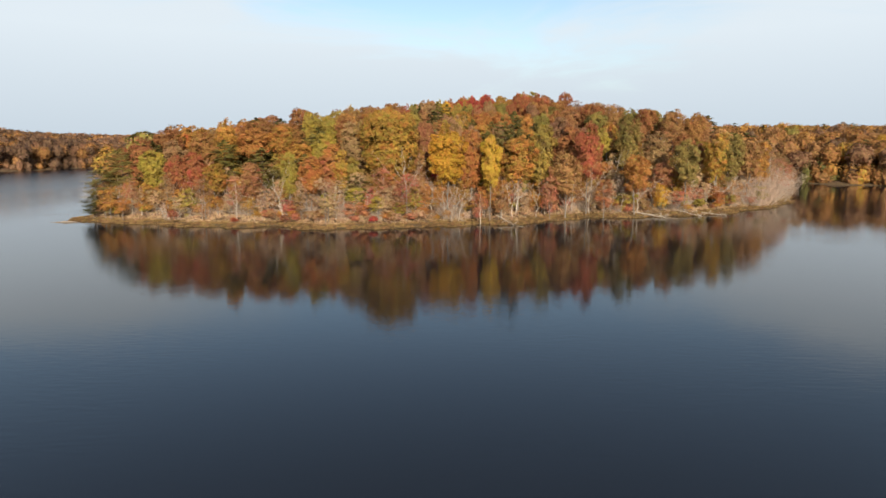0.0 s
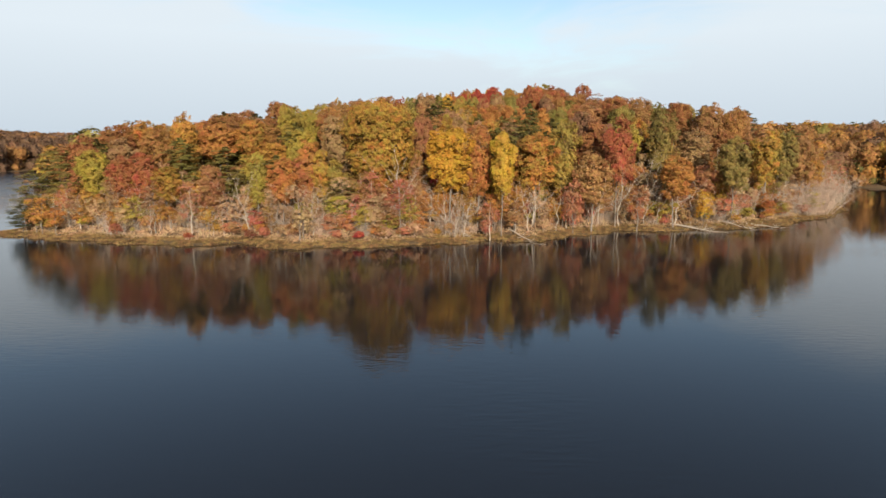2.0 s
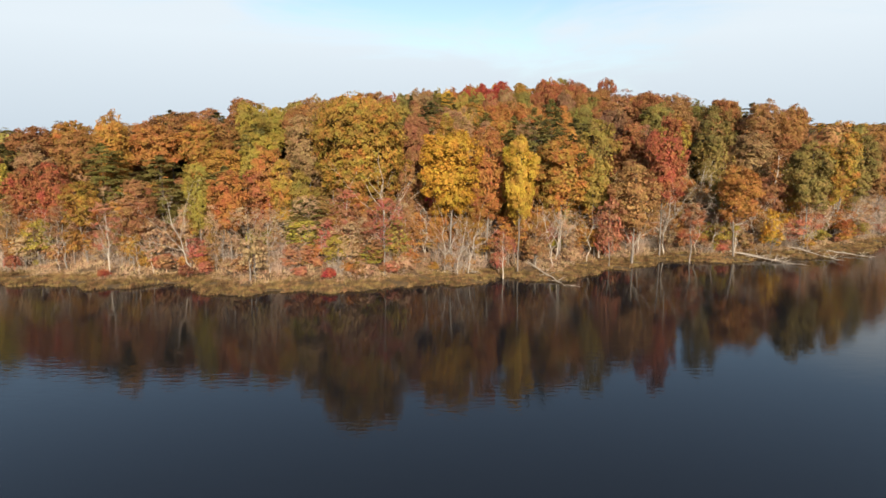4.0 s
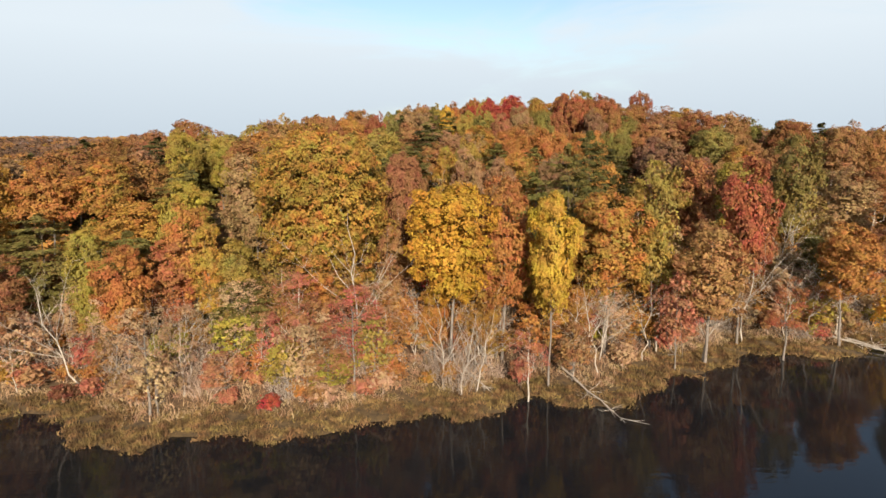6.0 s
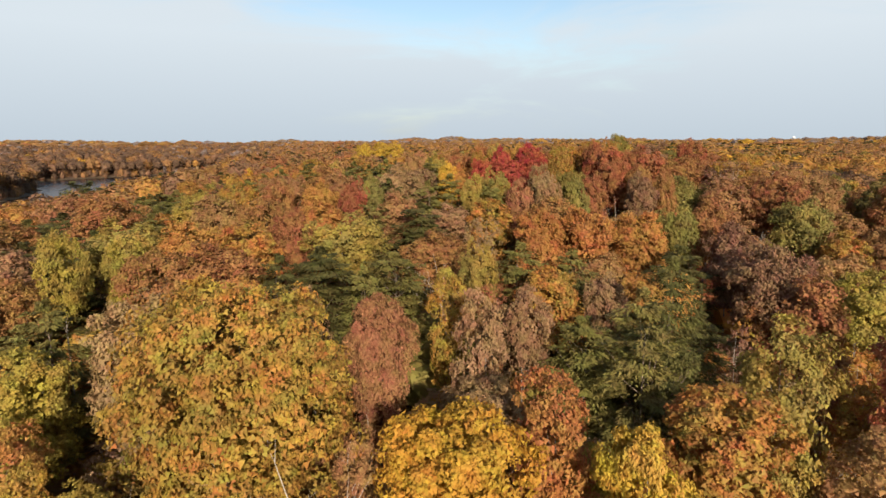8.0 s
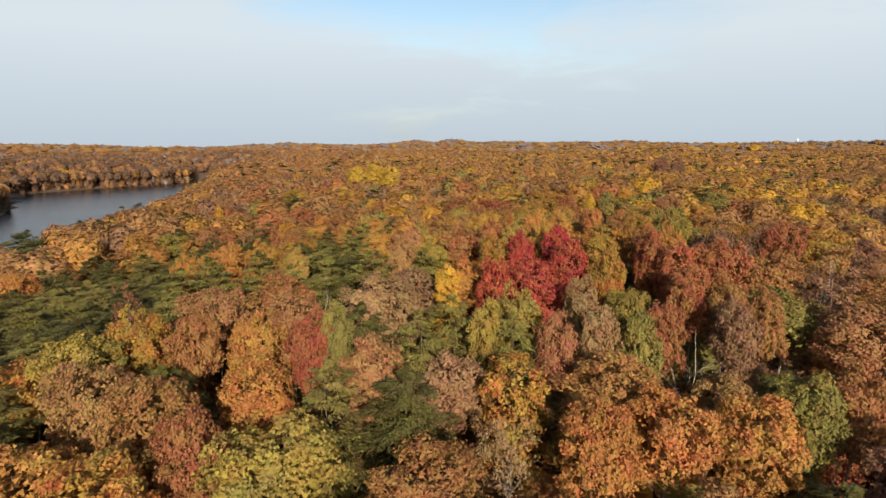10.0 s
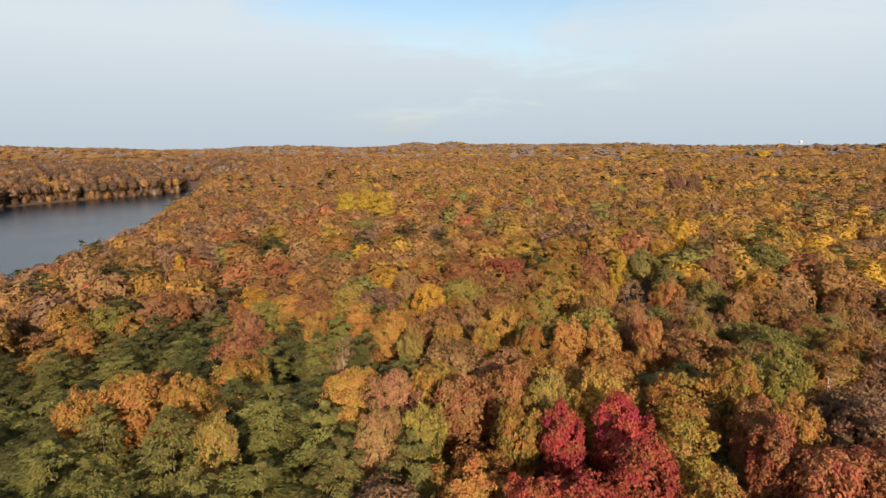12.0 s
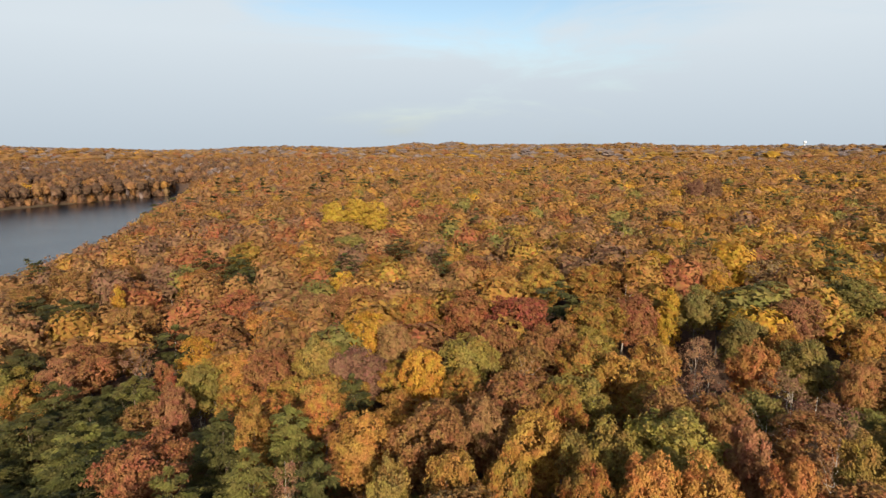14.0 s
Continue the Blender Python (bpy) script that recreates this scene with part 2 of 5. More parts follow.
def water_material():
    """Still dark lake water: a mirror with faint ripples, rougher in breezy patches."""
    m, n, l, bsdf, out = nodes_of("lake_water")
    geo = n.new("ShaderNodeNewGeometry")
    waves = n.new("ShaderNodeTexNoise")
    waves.inputs["Scale"].default_value, waves.inputs["Detail"].default_value = 1.0, 3
    stretch = n.new("ShaderNodeMapping")
    stretch.inputs["Scale"].default_value = (0.5, 2.0, 1)
    stretch.inputs["Rotation"].default_value = (0, 0, radians(14))
    l.new(geo.outputs["Position"], stretch.inputs[0])
    l.new(stretch.outputs[0], waves.inputs["Vector"])
    breeze = n.new("ShaderNodeTexNoise")
    breeze.inputs["Scale"].default_value, breeze.inputs["Detail"].default_value = 0.022, 2
    l.new(geo.outputs["Position"], breeze.inputs["Vector"])
    sep = n.new("ShaderNodeSeparateXYZ")
    l.new(geo.outputs["Position"], sep.inputs[0])
    side = n.new("ShaderNodeMapRange")
    side.inputs["From Min"].default_value, side.inputs["From Max"].default_value = -20, -110
    side.inputs["To Min"].default_value, side.inputs["To Max"].default_value = 0.0, 0.09
    l.new(sep.outputs["X"], side.inputs[0])
    add = n.new("ShaderNodeMath")
    l.new(breeze.outputs[0], add.inputs[0])
    l.new(side.outputs[0], add.inputs[1])
    force = n.new("ShaderNodeMapRange")
    force.inputs["From Min"].default_value, force.inputs["From Max"].default_value = 0.42, 0.85
    force.inputs["To Min"].default_value, force.inputs["To Max"].default_value = 0.035, 0.14
    l.new(add.outputs[0], force.inputs[0])
    bump = n.new("ShaderNodeBump")
    bump.inputs["Distance"].default_value = 0.22
    l.new(force.outputs[0], bump.inputs["Strength"])
    l.new(waves.outputs[0], bump.inputs["Height"])
    l.new(bump.outputs[0], bsdf.inputs["Normal"])
    bsdf.inputs["Base Color"].default_value = (0.010, 0.0105, 0.012, 1)
    chop = n.new("ShaderNodeMapRange")
    chop.inputs["From Min"].default_value, chop.inputs["From Max"].default_value = 0.45, 0.9
    chop.inputs["To Min"].default_value, chop.inputs["To Max"].default_value = 0.02, 0.038
    l.new(add.outputs[0], chop.inputs[0])
    reach = n.new("ShaderNodeMapRange")
    reach.inputs["From Min"].default_value, reach.inputs["From Max"].default_value = 330, 560
    reach.inputs["To Min"].default_value, reach.inputs["To Max"].default_value = 0.0, 0.2
    l.new(sep.outputs["Y"], reach.inputs[0])
    windy = n.new("ShaderNodeMath")
    l.new(chop.outputs[0], windy.inputs[0])
    west = n.new("ShaderNodeMapRange")
    west.inputs["From Min"].default_value, west.inputs["From Max"].default_value = -105, -190
    west.inputs["To Min"].default_value, west.inputs["To Max"].default_value = 0.0, 0.2
    l.new(sep.outputs["X"], west.inputs[0])
    most = n.new("ShaderNodeMath")
    most.operation = "MAXIMUM"
    l.new(reach.outputs[0], most.inputs[0])
    l.new(west.outputs[0], most.inputs[1])
    l.new(most.outputs[0], windy.inputs[1])
    l.new(windy.outputs[0], bsdf.inputs["Roughness"])
    bsdf.inputs["IOR"].default_value = 1.333
    return m


GROUND, WATER = ground_material(), water_material()


# ---- mesh helpers ----
def mesh_of(name, verts, faces, materials, index=None, smooth=False):
    me = bpy.data.meshes.new(name)
    verts, faces = np.asarray(verts, np.float32), np.asarray(faces, np.int32)
    k = faces.shape[1]
    me.vertices.add(len(verts))
    me.vertices.foreach_set("co", verts.ravel())
    me.loops.add(faces.size)
    me.loops.foreach_set("vertex_index", faces.ravel())
    me.polygons.add(len(faces))
    me.polygons.foreach_set("loop_start", np.arange(0, faces.size, k, dtype=np.int32))
    for mat in materials:
        me.materials.append(mat)
    if index is not None:
        me.polygons.foreach_set("material_index", np.asarray(index, np.int32))
    me.polygons.foreach_set("use_smooth", np.full(len(faces), smooth))
    me.update(calc_edges=True)
    me.validate()
    return me


def unit(v):
    return v / np.maximum(np.linalg.norm(v, axis=-1, keepdims=True), 1e-6)


def sprays(rng, centres, normals, size, slim=0.9, along=None):
    """Small pointed sprays of leaves, one three-cornered blade each, facing the normals."""
    n = len(centres)
    lead = rng.normal(size=(n, 3)) if along is None else along + rng.normal(size=(n, 3)) * 0.25
    u = unit(lead - normals * np.sum(lead * normals, axis=1, keepdims=True))
    v = np.cross(normals, u)
    s = (size * rng.uniform(0.65, 1.35, n))[:, None]
    corners = np.stack([centres + u * s * 0.66, centres - u * s * 0.4 + v * s * 0.5 * slim, centres - u * s * 0.4 - v * s * 0.5 * slim], 1)
    return corners.reshape(-1, 3), np.arange(3 * n).reshape(n, 3)


def tubes(runs, sides=5):
    """Tapered round limbs along runs of (points, radii), as one set of verts and four-cornered faces."""
    V, F, base = [], [], 0
    for pts, radii in runs:
        pts = np.asarray(pts, float)
        for i, (p, r) in enumerate(zip(pts, radii)):
            d = unit(pts[min(i + 1, len(pts) - 1)] - pts[max(i - 1, 0)])
            a = unit(np.cross(d, (0.31, 0.95, 0.1)))
            b = np.cross(d, a)
            for k in range(sides):
                w = 2 * math.pi * k / sides
                V.append(p + (a * math.cos(w) + b * math.sin(w)) * r)
        for i in range(len(pts) - 1):
            for k in range(sides):
                q, e = base + i * sides, (k + 1) % sides
                F.append((q + k, q + e, q + sides + e, q + sides + k))
        base += len(pts) * sides
    return np.array(V), np.array(F)


def bent(rng, a, b, steps, wobble):
    a, b = np.asarray(a, float), np.asarray(b, float)
    f = np.linspace(0, 1, steps + 1)[:, None]
    path = a + (b - a) * f
    path[1:-1] += rng.normal(size=(steps - 1, 3)) * wobble
    return path


# ---- tree shapes: 22 m high with a crown 4.5 m in radius unless scaled ----
def clump_centres(rng, count, radius, low, high, shape, belly=-0.55, apart=0.27):
    """Places of the leafy clumps of a crown and the way out from its heart."""
    out = []
    lobes = unit(rng.normal(size=(7, 3)) + (0, 0, 0.35))
    while len(out) < count:
        d = unit(rng.normal(size=3))
        if d[2] < belly:
            continue
        reach = rng.uniform(0.72, 1.0)
        swell = 0.7 + 0.42 * max(0.0, float(np.max(lobes @ d))) ** 4
        zc, half = (low + high) / 2, (high - low) / 2
        wide = radius * (1.0 if shape == "broad" else 0.92)
        p = np.array([d[0] * wide * reach * swell, d[1] * wide * reach * swell, zc + math.copysign(abs(d[2]) ** 0.85, d[2]) * half * reach * (0.9 + 0.1 * swell)])
        if shape == "broad" and d[2] > 0.2:
            p[:2] *= 1.12
        if all(np.linalg.norm((p - q) / (1, 1, 1.3)) > radius * apart for q, _ in out):
            out.append((p, unit(np.array([d[0] / wide, d[1] / wide, d[2] / half]))))
        elif rng.random() < 0.02:
            out.append((p, unit(np.array([d[0] / wide, d[1] / wide, d[2] / half]))))
    return out


def leafy_crown(seed, clumps, tufts, leaves, leaf, radius=4.5, low=8.0, high=21.3, shape="broad", clump=1.5, tuft=0.6, belly=-0.55, even=0.3, inside=1.6):
    """A crown of boughs; each bough carries tufts, each tuft many small sprays of leaves, with gaps between them."""
    rng = np.random.default_rng(seed)
    spots = clump_centres(rng, clumps, radius - 0.8, low + 0.8, high - 0.7, shape, belly)
    C, N = [], []
    for p, way in spots:
        size = clump * rng.uniform(0.65, 1.35)
        for q in range(tufts):
            d = unit(unit(rng.normal(size=3)) + way * 0.6 + np.array((0, 0, 0.3)))
            heart = p + d * size * rng.uniform(0.55, 1.0)
            ball = unit(rng.normal(size=(leaves, 3)) + d * 0.5) * (rng.uniform(0.25, 1.0, (leaves, 1)) ** 0.6) * tuft * rng.uniform(0.7, 1.3)
            C.append(heart + ball * (1.15, 1.15, 0.8))
            N.append(unit(ball / tuft * 0.5 + d * 0.4 + way * even + (0, 0, 0.15) + rng.normal(size=(leaves, 3)) * (0.55 - even * 0.25)))
    C, N = np.concatenate(C), np.concatenate(N)
    inner = int(len(C) * 0.15)
    ball = unit(rng.normal(size=(inner, 3))) * rng.uniform(0.25, 0.8, (inner, 1))
    C = np.concatenate([C, ball * (radius, radius, (high - low) / 2) + (0, 0, (low + high) / 2)])
    N = np.concatenate([N, unit(ball + rng.normal(size=(inner, 3)) * 0.3)])
    sizes = np.full(len(C), leaf)
    sizes[-inner:] *= inside
    return (*sprays(rng, C, N, sizes), spots)


def limbs(seed, spots, height, trunk_radius, fork, reach=14, lean=0.3, sides=6, main=0):
    """A trunk to the top of the crown and limbs out to some of the clumps."""
    rng = np.random.default_rng(seed + 900)
    top = np.array([rng.normal() * lean * 2, rng.normal() * lean * 2, height * 0.86])
    trunk = bent(rng, (0, 0, -0.6), top, 6, lean * 0.45)
    radii = trunk_radius * np.array([1.35, 1.0, 0.86, 0.7, 0.5, 0.3, 0.1])
    runs = [(trunk, radii)]
    order = rng.permutation(len(spots))[:reach]
    for i in order:
        p = spots[i][0]
        h = min(max(fork, p[2] - rng.uniform(2, 4.5)), height * 0.8)
        k = np.interp(h, trunk[:, 2], np.arange(len(trunk)))
        j = int(min(k, len(trunk) - 2))
        start = trunk[j] + (trunk[j + 1] - trunk[j]) * (k - j)
        r = np.interp(h, trunk[:, 2], radii) * 0.5
        path = bent(rng, start, p, 3, 0.22)
        path[1:3, 2] -= 0.3
        runs.append((path, [r, r * 0.7, r * 0.45, r * 0.15]))
    if main == 0:
        return tubes(runs, sides)
    return tubes(runs[:1] + runs[1 + main:], sides), [tubes([one], 5) for one in runs[1:1 + main]]


def needle_crown(seed, levels, per_level, tufts, leaf, radius=3.8, low=7.0, high=21.6):
    """Layers of flat drooping needle sprays on whorled branches, uneven in reach."""
    rng = np.random.default_rng(seed)
    C, N, A, spots = [], [], [], []
    for i in range(levels):
        f = i / (levels - 1)
        z = low + (high - low) * f
        reach = radius * (1.0 - f ** 3.4) ** 0.5 * (0.75 + 0.25 * min(1, f * 4)) + 0.45
        for b in range(max(3, round(per_level * (1 - 0.45 * f)))):
            w = rng.uniform(0, 2 * math.pi)
            long = reach * rng.uniform(0.5, 1.18)
            out = np.array([math.cos(w), math.sin(w), 0])
            side = np.array([-out[1], out[0], 0])
            lift = rng.uniform(-0.7, 0.6)
            tip = out * long + (0, 0, z + lift)
            spots.append((tip * (0.85, 0.85, 1), out))
            k = rng.uniform(0.25, 1.0, tufts) ** 0.7
            wide = 0.34 * long * (1.15 - k) + 0.35
            s = rng.uniform(-1, 1, tufts) * wide
            pos = out * (k * long)[:, None] + side * s[:, None]
            pos[:, 2] = z + lift * k - 0.12 * (k * long) ** 1.2 * 0.35 - np.abs(s) * 0.18 + rng.normal(size=tufts) * 0.11
            nor = unit(np.array([0, 0, 1.0]) + out * 0.35 + rng.normal(size=(tufts, 3)) * 0.33)
            C.append(pos)
            N.append(nor)
            A.append(np.repeat((out + (0, 0, 0.1))[None], tufts, 0) + side * (s / wide)[:, None] * 0.8)
    C, N, A = np.concatenate(C), np.concatenate(N), np.concatenate(A)
    return (*sprays(rng, C, N, np.full(len(C), leaf), 0.42, A), spots)


def bare_limbs(seed, height=18.0, trunk_radius=0.098, forks=7, spread=0.5, twigs=8, lean=0.6):
    """A leafless tree: trunk, limbs, branches and twigs."""
    rng = np.random.default_rng(seed)
    top = np.array([rng.normal() * lean, rng.normal() * lean, height * 0.84])
    trunk = bent(rng, (0, 0, -0.5), top, 7, 0.3)
    radii = trunk_radius * np.array([1.3, 1.0, 0.9, 0.75, 0.6, 0.42, 0.25, 0.06])
    runs = [(trunk, radii)]
    branches = []
    for i in range(forks):
        h = rng.uniform(0.3, 0.9)
        j = int(h * 7)
        a = trunk[j]
        w = 2.4 * i + rng.uniform(-0.5, 0.5)
        long = height * spread * (1.1 - h) * rng.uniform(0.7, 1.2)
        b = a + np.array([math.cos(w) * long, math.sin(w) * long, long * rng.uniform(0.7, 1.5)])
        r = radii[j] * 0.62
        limb = bent(rng, a, b, 4, 0.16)
        stout, thin = tubes([(limb, [r, r * 0.75, r * 0.55, r * 0.35, r * 0.1])], 5), []
        for k in range(twigs):
            s = limb[rng.integers(1, 5)]
            d = unit(b - a) + rng.normal(size=3) * 0.55
            e = s + unit(d) * long * rng.uniform(0.25, 0.5)
            br = bent(rng, s, e, 2, 0.08)
            thin.append((br, [r * 0.35, r * 0.22, r * 0.06]))
            for q in range(3):
                d2 = unit(e - s) + rng.normal(size=3) * 0.6
                st = br[rng.integers(0, 3)]
                thin.append((np.array([st, st + unit(d2) * long * rng.uniform(0.12, 0.25)]), [r * 0.16, r * 0.05]))
        slim = tubes(thin, 3)
        branches.append((np.concatenate([stout[0], slim[0]]), np.concatenate([stout[1], slim[1] + len(stout[0])])))
    return tubes(runs[:1], 6), branches


def brush(seed, stems=54, height=3.4, spread=2.4):
    """A leafless thicket: many thin stems from the ground, forking."""
    rng = np.random.default_rng(seed)
    runs = []
    for i in range(stems):
        w, r0 = rng.uniform(0, 6.28), rng.uniform(0, spread * 0.5)
        a = np.array([math.cos(w) * r0, math.sin(w) * r0, -0.2])
        h = height * rng.uniform(0.55, 1.05)
        b = a + np.array([math.cos(w) * spread * rng.uniform(0.2, 0.9), math.sin(w) * spread * rng.uniform(0.2, 0.9), h])
        st = bent(rng, a, b, 3, 0.1)
        runs.append((st, [0.016, 0.013, 0.010, 0.004]))
        for k in range(8):
            s = st[rng.integers(1, 4)]
            runs.append((np.array([s, s + rng.normal(size=3) * 0.5 + (0, 0, 0.3)]), [0.012, 0.004]))
    return tubes(runs, 3)


# ---- the lie of the land ----
LAKE_NEAR = [(-98, 161), (-91, 159), (-77, 155), (-63, 151), (-52, 148.5), (-42, 151), (-36, 149), (-27, 143.5), (-20, 147), (-10, 147.5), (-4, 149),
             (-1, 153.5), (5, 151.5), (8, 155.5), (12, 154), (18, 154.5), (25, 160), (31, 163), (41, 170), (52, 169), (62, 173), (75, 175), (93, 187), (115, 206), (131, 230)]
LAKE_RIGHT = [(140, 262), (150, 300), (166, 326), (185, 324), (200, 311), (220, 302), (320, 282), (520, 240), (640, 100), (660, -200), (480, -480), (0, -620)]
LAKE_LEFT = [(-480, -500), (-720, -120), (-700, 180), (-500, 340), (-331, 458), (-304, 552), (-350, 650), (-436, 765), (-432, 816), (-405, 863), (-374, 915),
             (-346, 962), (-342, 1005), (-374, 1085), (-345, 1092), (-314, 1000), (-262, 860), (-228, 750), (-196, 620), (-170, 550), (-156, 480), (-150, 420),
             (-141, 350), (-130, 285), (-123, 225), (-106, 190), (-100, 171)]
LAKE = np.array(LAKE_NEAR + LAKE_RIGHT + LAKE_LEFT, float)


def inland(x, y):
    """Metres from the water's edge, positive on land."""
    x, y = np.asarray(x, float), np.asarray(y, float)
    x2, y2 = x + 1.6 * np.sin(y * 0.31) + 0.7 * np.sin(x * 0.8 + y * 0.5), y + 1.1 * np.sin(x * 0.37 + 1) + 0.6 * np.sin(x * 1.05)
    best, inside = np.full(x.shape, 1e9), np.zeros(x.shape, bool)
    for (ax, ay), (bx, by) in zip(LAKE, np.roll(LAKE, -1, 0)):
        dx, dy = bx - ax, by - ay
        f = np.clip(((x2 - ax) * dx + (y2 - ay) * dy) / (dx * dx + dy * dy), 0, 1)
        best = np.minimum(best, np.hypot(x2 - ax - f * dx, y2 - ay - f * dy))
        inside ^= ((ay > y2) != (by > y2)) & (x2 < (bx - ax) * (y2 - ay) / (by - ay + 1e-12) + ax)
    return np.where(inside, -best, best)


near_x, near_y = np.arange(-135.0, 160.0, 1.0), np.arange(135.0, 335.0, 1.0)
NEAR_SHORE = inland(*np.meshgrid(near_x, near_y))


def from_shore(x, y):
    """inland() for one place, looked up between metre marks where the wood is near."""
    i, j = x + 135.0, y - 135.0
    if not (0 <= i < len(near_x) - 1 and 0 <= j < len(near_y) - 1):
        return float(inland(x, y))
    a, b = int(i), int(j)
    u, v = i - a, j - b
    return float((NEAR_SHORE[b, a] * (1 - u) + NEAR_SHORE[b, a + 1] * u) * (1 - v) + (NEAR_SHORE[b + 1, a] * (1 - u) + NEAR_SHORE[b + 1, a + 1] * u) * v)


def rise(x, y, s=None):
    """Height of the ground over the water."""
    x, y = np.asarray(x, float), np.asarray(y, float)
    s = inland(x, y) if s is None else s
    land = np.clip(s, 0, None)
    shelf = 0.16 + 0.05 * np.clip(land, 0, 6)
    hill = 16.0 * (1 - np.exp(-np.clip(land - 5, 0, None) / 54.0))
    knoll = 7.0 * np.exp(-((x - 42) / 46) ** 2 - ((y - 246) / 34) ** 2)
    knoll = knoll + 6.5 * np.exp(-((x - 70) / 52) ** 2 - ((y - 362) / 52) ** 2)
    dell = -5.5 * np.exp(-((x + 52) / 30) ** 2 - ((y - 320) / 60) ** 2)
    roll = np.clip(land / 90, 0, 1) * (2.2 * np.sin(x / 61 + 1.3) * np.sin(y / 83) + 2.6 * np.sin(x / 190 + y / 143))
    far = np.hypot(x, y)
    f = np.clip((far - 650) / 2300, 0, 1)
    climb = 15 * f * f * (3 - 2 * f) * (1 + 0.3 * np.sin(x / 640 + 0.4)) + np.clip((far - 700) / 900, 0, 1) * (5.0 * np.sin(x / 410 + 0.6) * np.sin(y / 530 + x / 900) + 4.0 * np.sin(x / 230 + y / 310))
    ridge = np.clip((far - 1500) / 1100, 0, 1) * (11 * np.sin(x / 310 + 1.9) * np.sin(x / 730 + y / 1900) + 6 * np.sin(x / 140 + y / 420) + 5 * np.sin(x / 47 + 2 * np.sin(x / 118)) - 12 * np.clip(-x / 1400, 0, 1))
    climb = (climb + ridge) * np.clip(land / 60, 0, 1)
    bed = -np.clip(-s * 0.22, 0, 3.5) - 0.05
    return np.where(s > 0, shelf + hill + knoll * np.clip(land / 30, 0, 1) + dell * np.clip(land / 40, 0, 1) + roll + climb, bed)


def foot_at(x, y):
    return float(rise(x, y, from_shore(x, y)))


def axis(fine_lo, fine_hi, step, lo, hi, growth=1.13):
    mid = list(np.arange(fine_lo, fine_hi + step, step))
    a, d = mid[-1], step
    while a < hi:
        d *= growth
        a += d
        mid.append(a)
    a, d = mid[0], step
    while a > lo:
        d *= growth
        a -= d
        mid.insert(0, a)
    return np.array(mid)


gx, gy = axis(-120, 140, 1.6, -4200, 4200), axis(140, 260, 1.6, -2500, 4600)
X, Y = np.meshgrid(gx, gy)
Z = rise(X, Y)
rng0 = np.random.default_rng(5)
Z = Z + np.where(Z > 0.2, rng0.normal(size=Z.shape) * 0.05, 0)
idx = np.arange(X.size).reshape(X.shape)
quads = np.stack([idx[:-1, :-1], idx[:-1, 1:], idx[1:, 1:], idx[1:, :-1]], -1).reshape(-1, 4)
ground = new("ground", mesh_of("ground", np.stack([X, Y, Z], -1).reshape(-1, 3), quads, [GROUND], smooth=True))
tagged(ground, "brown leaf litter ground rising from straw-coloured lake shore", "ground", kind="structure")

wx, wy = np.linspace(-900, 900, 13), np.linspace(-800, 1200, 13)
WX, WY = np.meshgrid(wx, wy)
widx = np.arange(WX.size).reshape(WX.shape)
wquads = np.stack([widx[:-1, :-1], widx[:-1, 1:], widx[1:, 1:], widx[1:, :-1]], -1).reshape(-1, 4)
water = new("water", mesh_of("water", np.stack([WX, WY, WX * 0], -1).reshape(-1, 3), wquads, [WATER]))
tagged(water, "still dark blue lake water with faint ripples", "water", kind="structure")


# ---- tree meshes, shared by the trees ----
def tree_meshes(kind, variants, make):
    return [make(kind, i) for i in range(variants)]


def broadleaf(kind, i):
    spec = {
        "broad": dict(clumps=36, tufts=10, leaves=32, leaf=0.29, low=6.4, shape="broad", clump=1.3, tuft=0.66, belly=-0.7),
        "oval": dict(clumps=32, tufts=9, leaves=36, leaf=0.27, radius=4.3, low=4.6, high=21.6, shape="oval", clump=1.3, tuft=0.64, belly=-0.85),
        "great": dict(clumps=42, tufts=11, leaves=44, leaf=0.26, low=6.8, shape="broad", clump=1.35, tuft=0.62, belly=-0.85),
        "spreading": dict(clumps=96, tufts=12, leaves=44, leaf=0.27, radius=8.4, low=5.0, high=21.5, shape="broad", clump=1.9, tuft=0.68, belly=-0.8),
        "sparse": dict(clumps=20, tufts=6, leaves=21, leaf=0.24, radius=4.2, low=5.0, shape="oval", clump=1.5, tuft=0.6, belly=-0.7, inside=0.8),
        "dome": dict(clumps=34, tufts=10, leaves=32, leaf=0.28, radius=4.7, low=9.5, high=21.5, shape="broad", clump=1.3, tuft=0.66, belly=-0.5),
    }[kind]
    seed = {"broad": 10, "oval": 40, "sparse": 70, "great": 90, "spreading": 98, "dome": 20}[kind] + i
    v, f, spots = leafy_crown(seed, **spec)
    (tv, tf), big = limbs(seed, spots, 22, 0.18, 5.5, 16 if kind != "sparse" else 26, main=5)
    bark = BARK["grey"] if kind != "sparse" or i % 2 else BARK["pale"]
    return mesh_of(kind + "_crown", v, f, [LEAF["orange"]]), mesh_of(kind + "_trunk", tv, tf, [bark], smooth=True), [mesh_of(kind + "_limb", lv, lf, [bark], smooth=True) for lv, lf in big]


def conifer(kind, i):
    v, f, spots = needle_crown(110 + i, 17, 11, 88, 0.40, low=5.0 + i * 0.8)
    tv, tf = limbs(110 + i, spots, 22, 0.2, 4.0, 22, 0.12)
    return mesh_of("pine_crown", v, f, [LEAF["pine"]]), mesh_of("pine_trunk", tv, tf, [BARK["brown"]], smooth=True), []


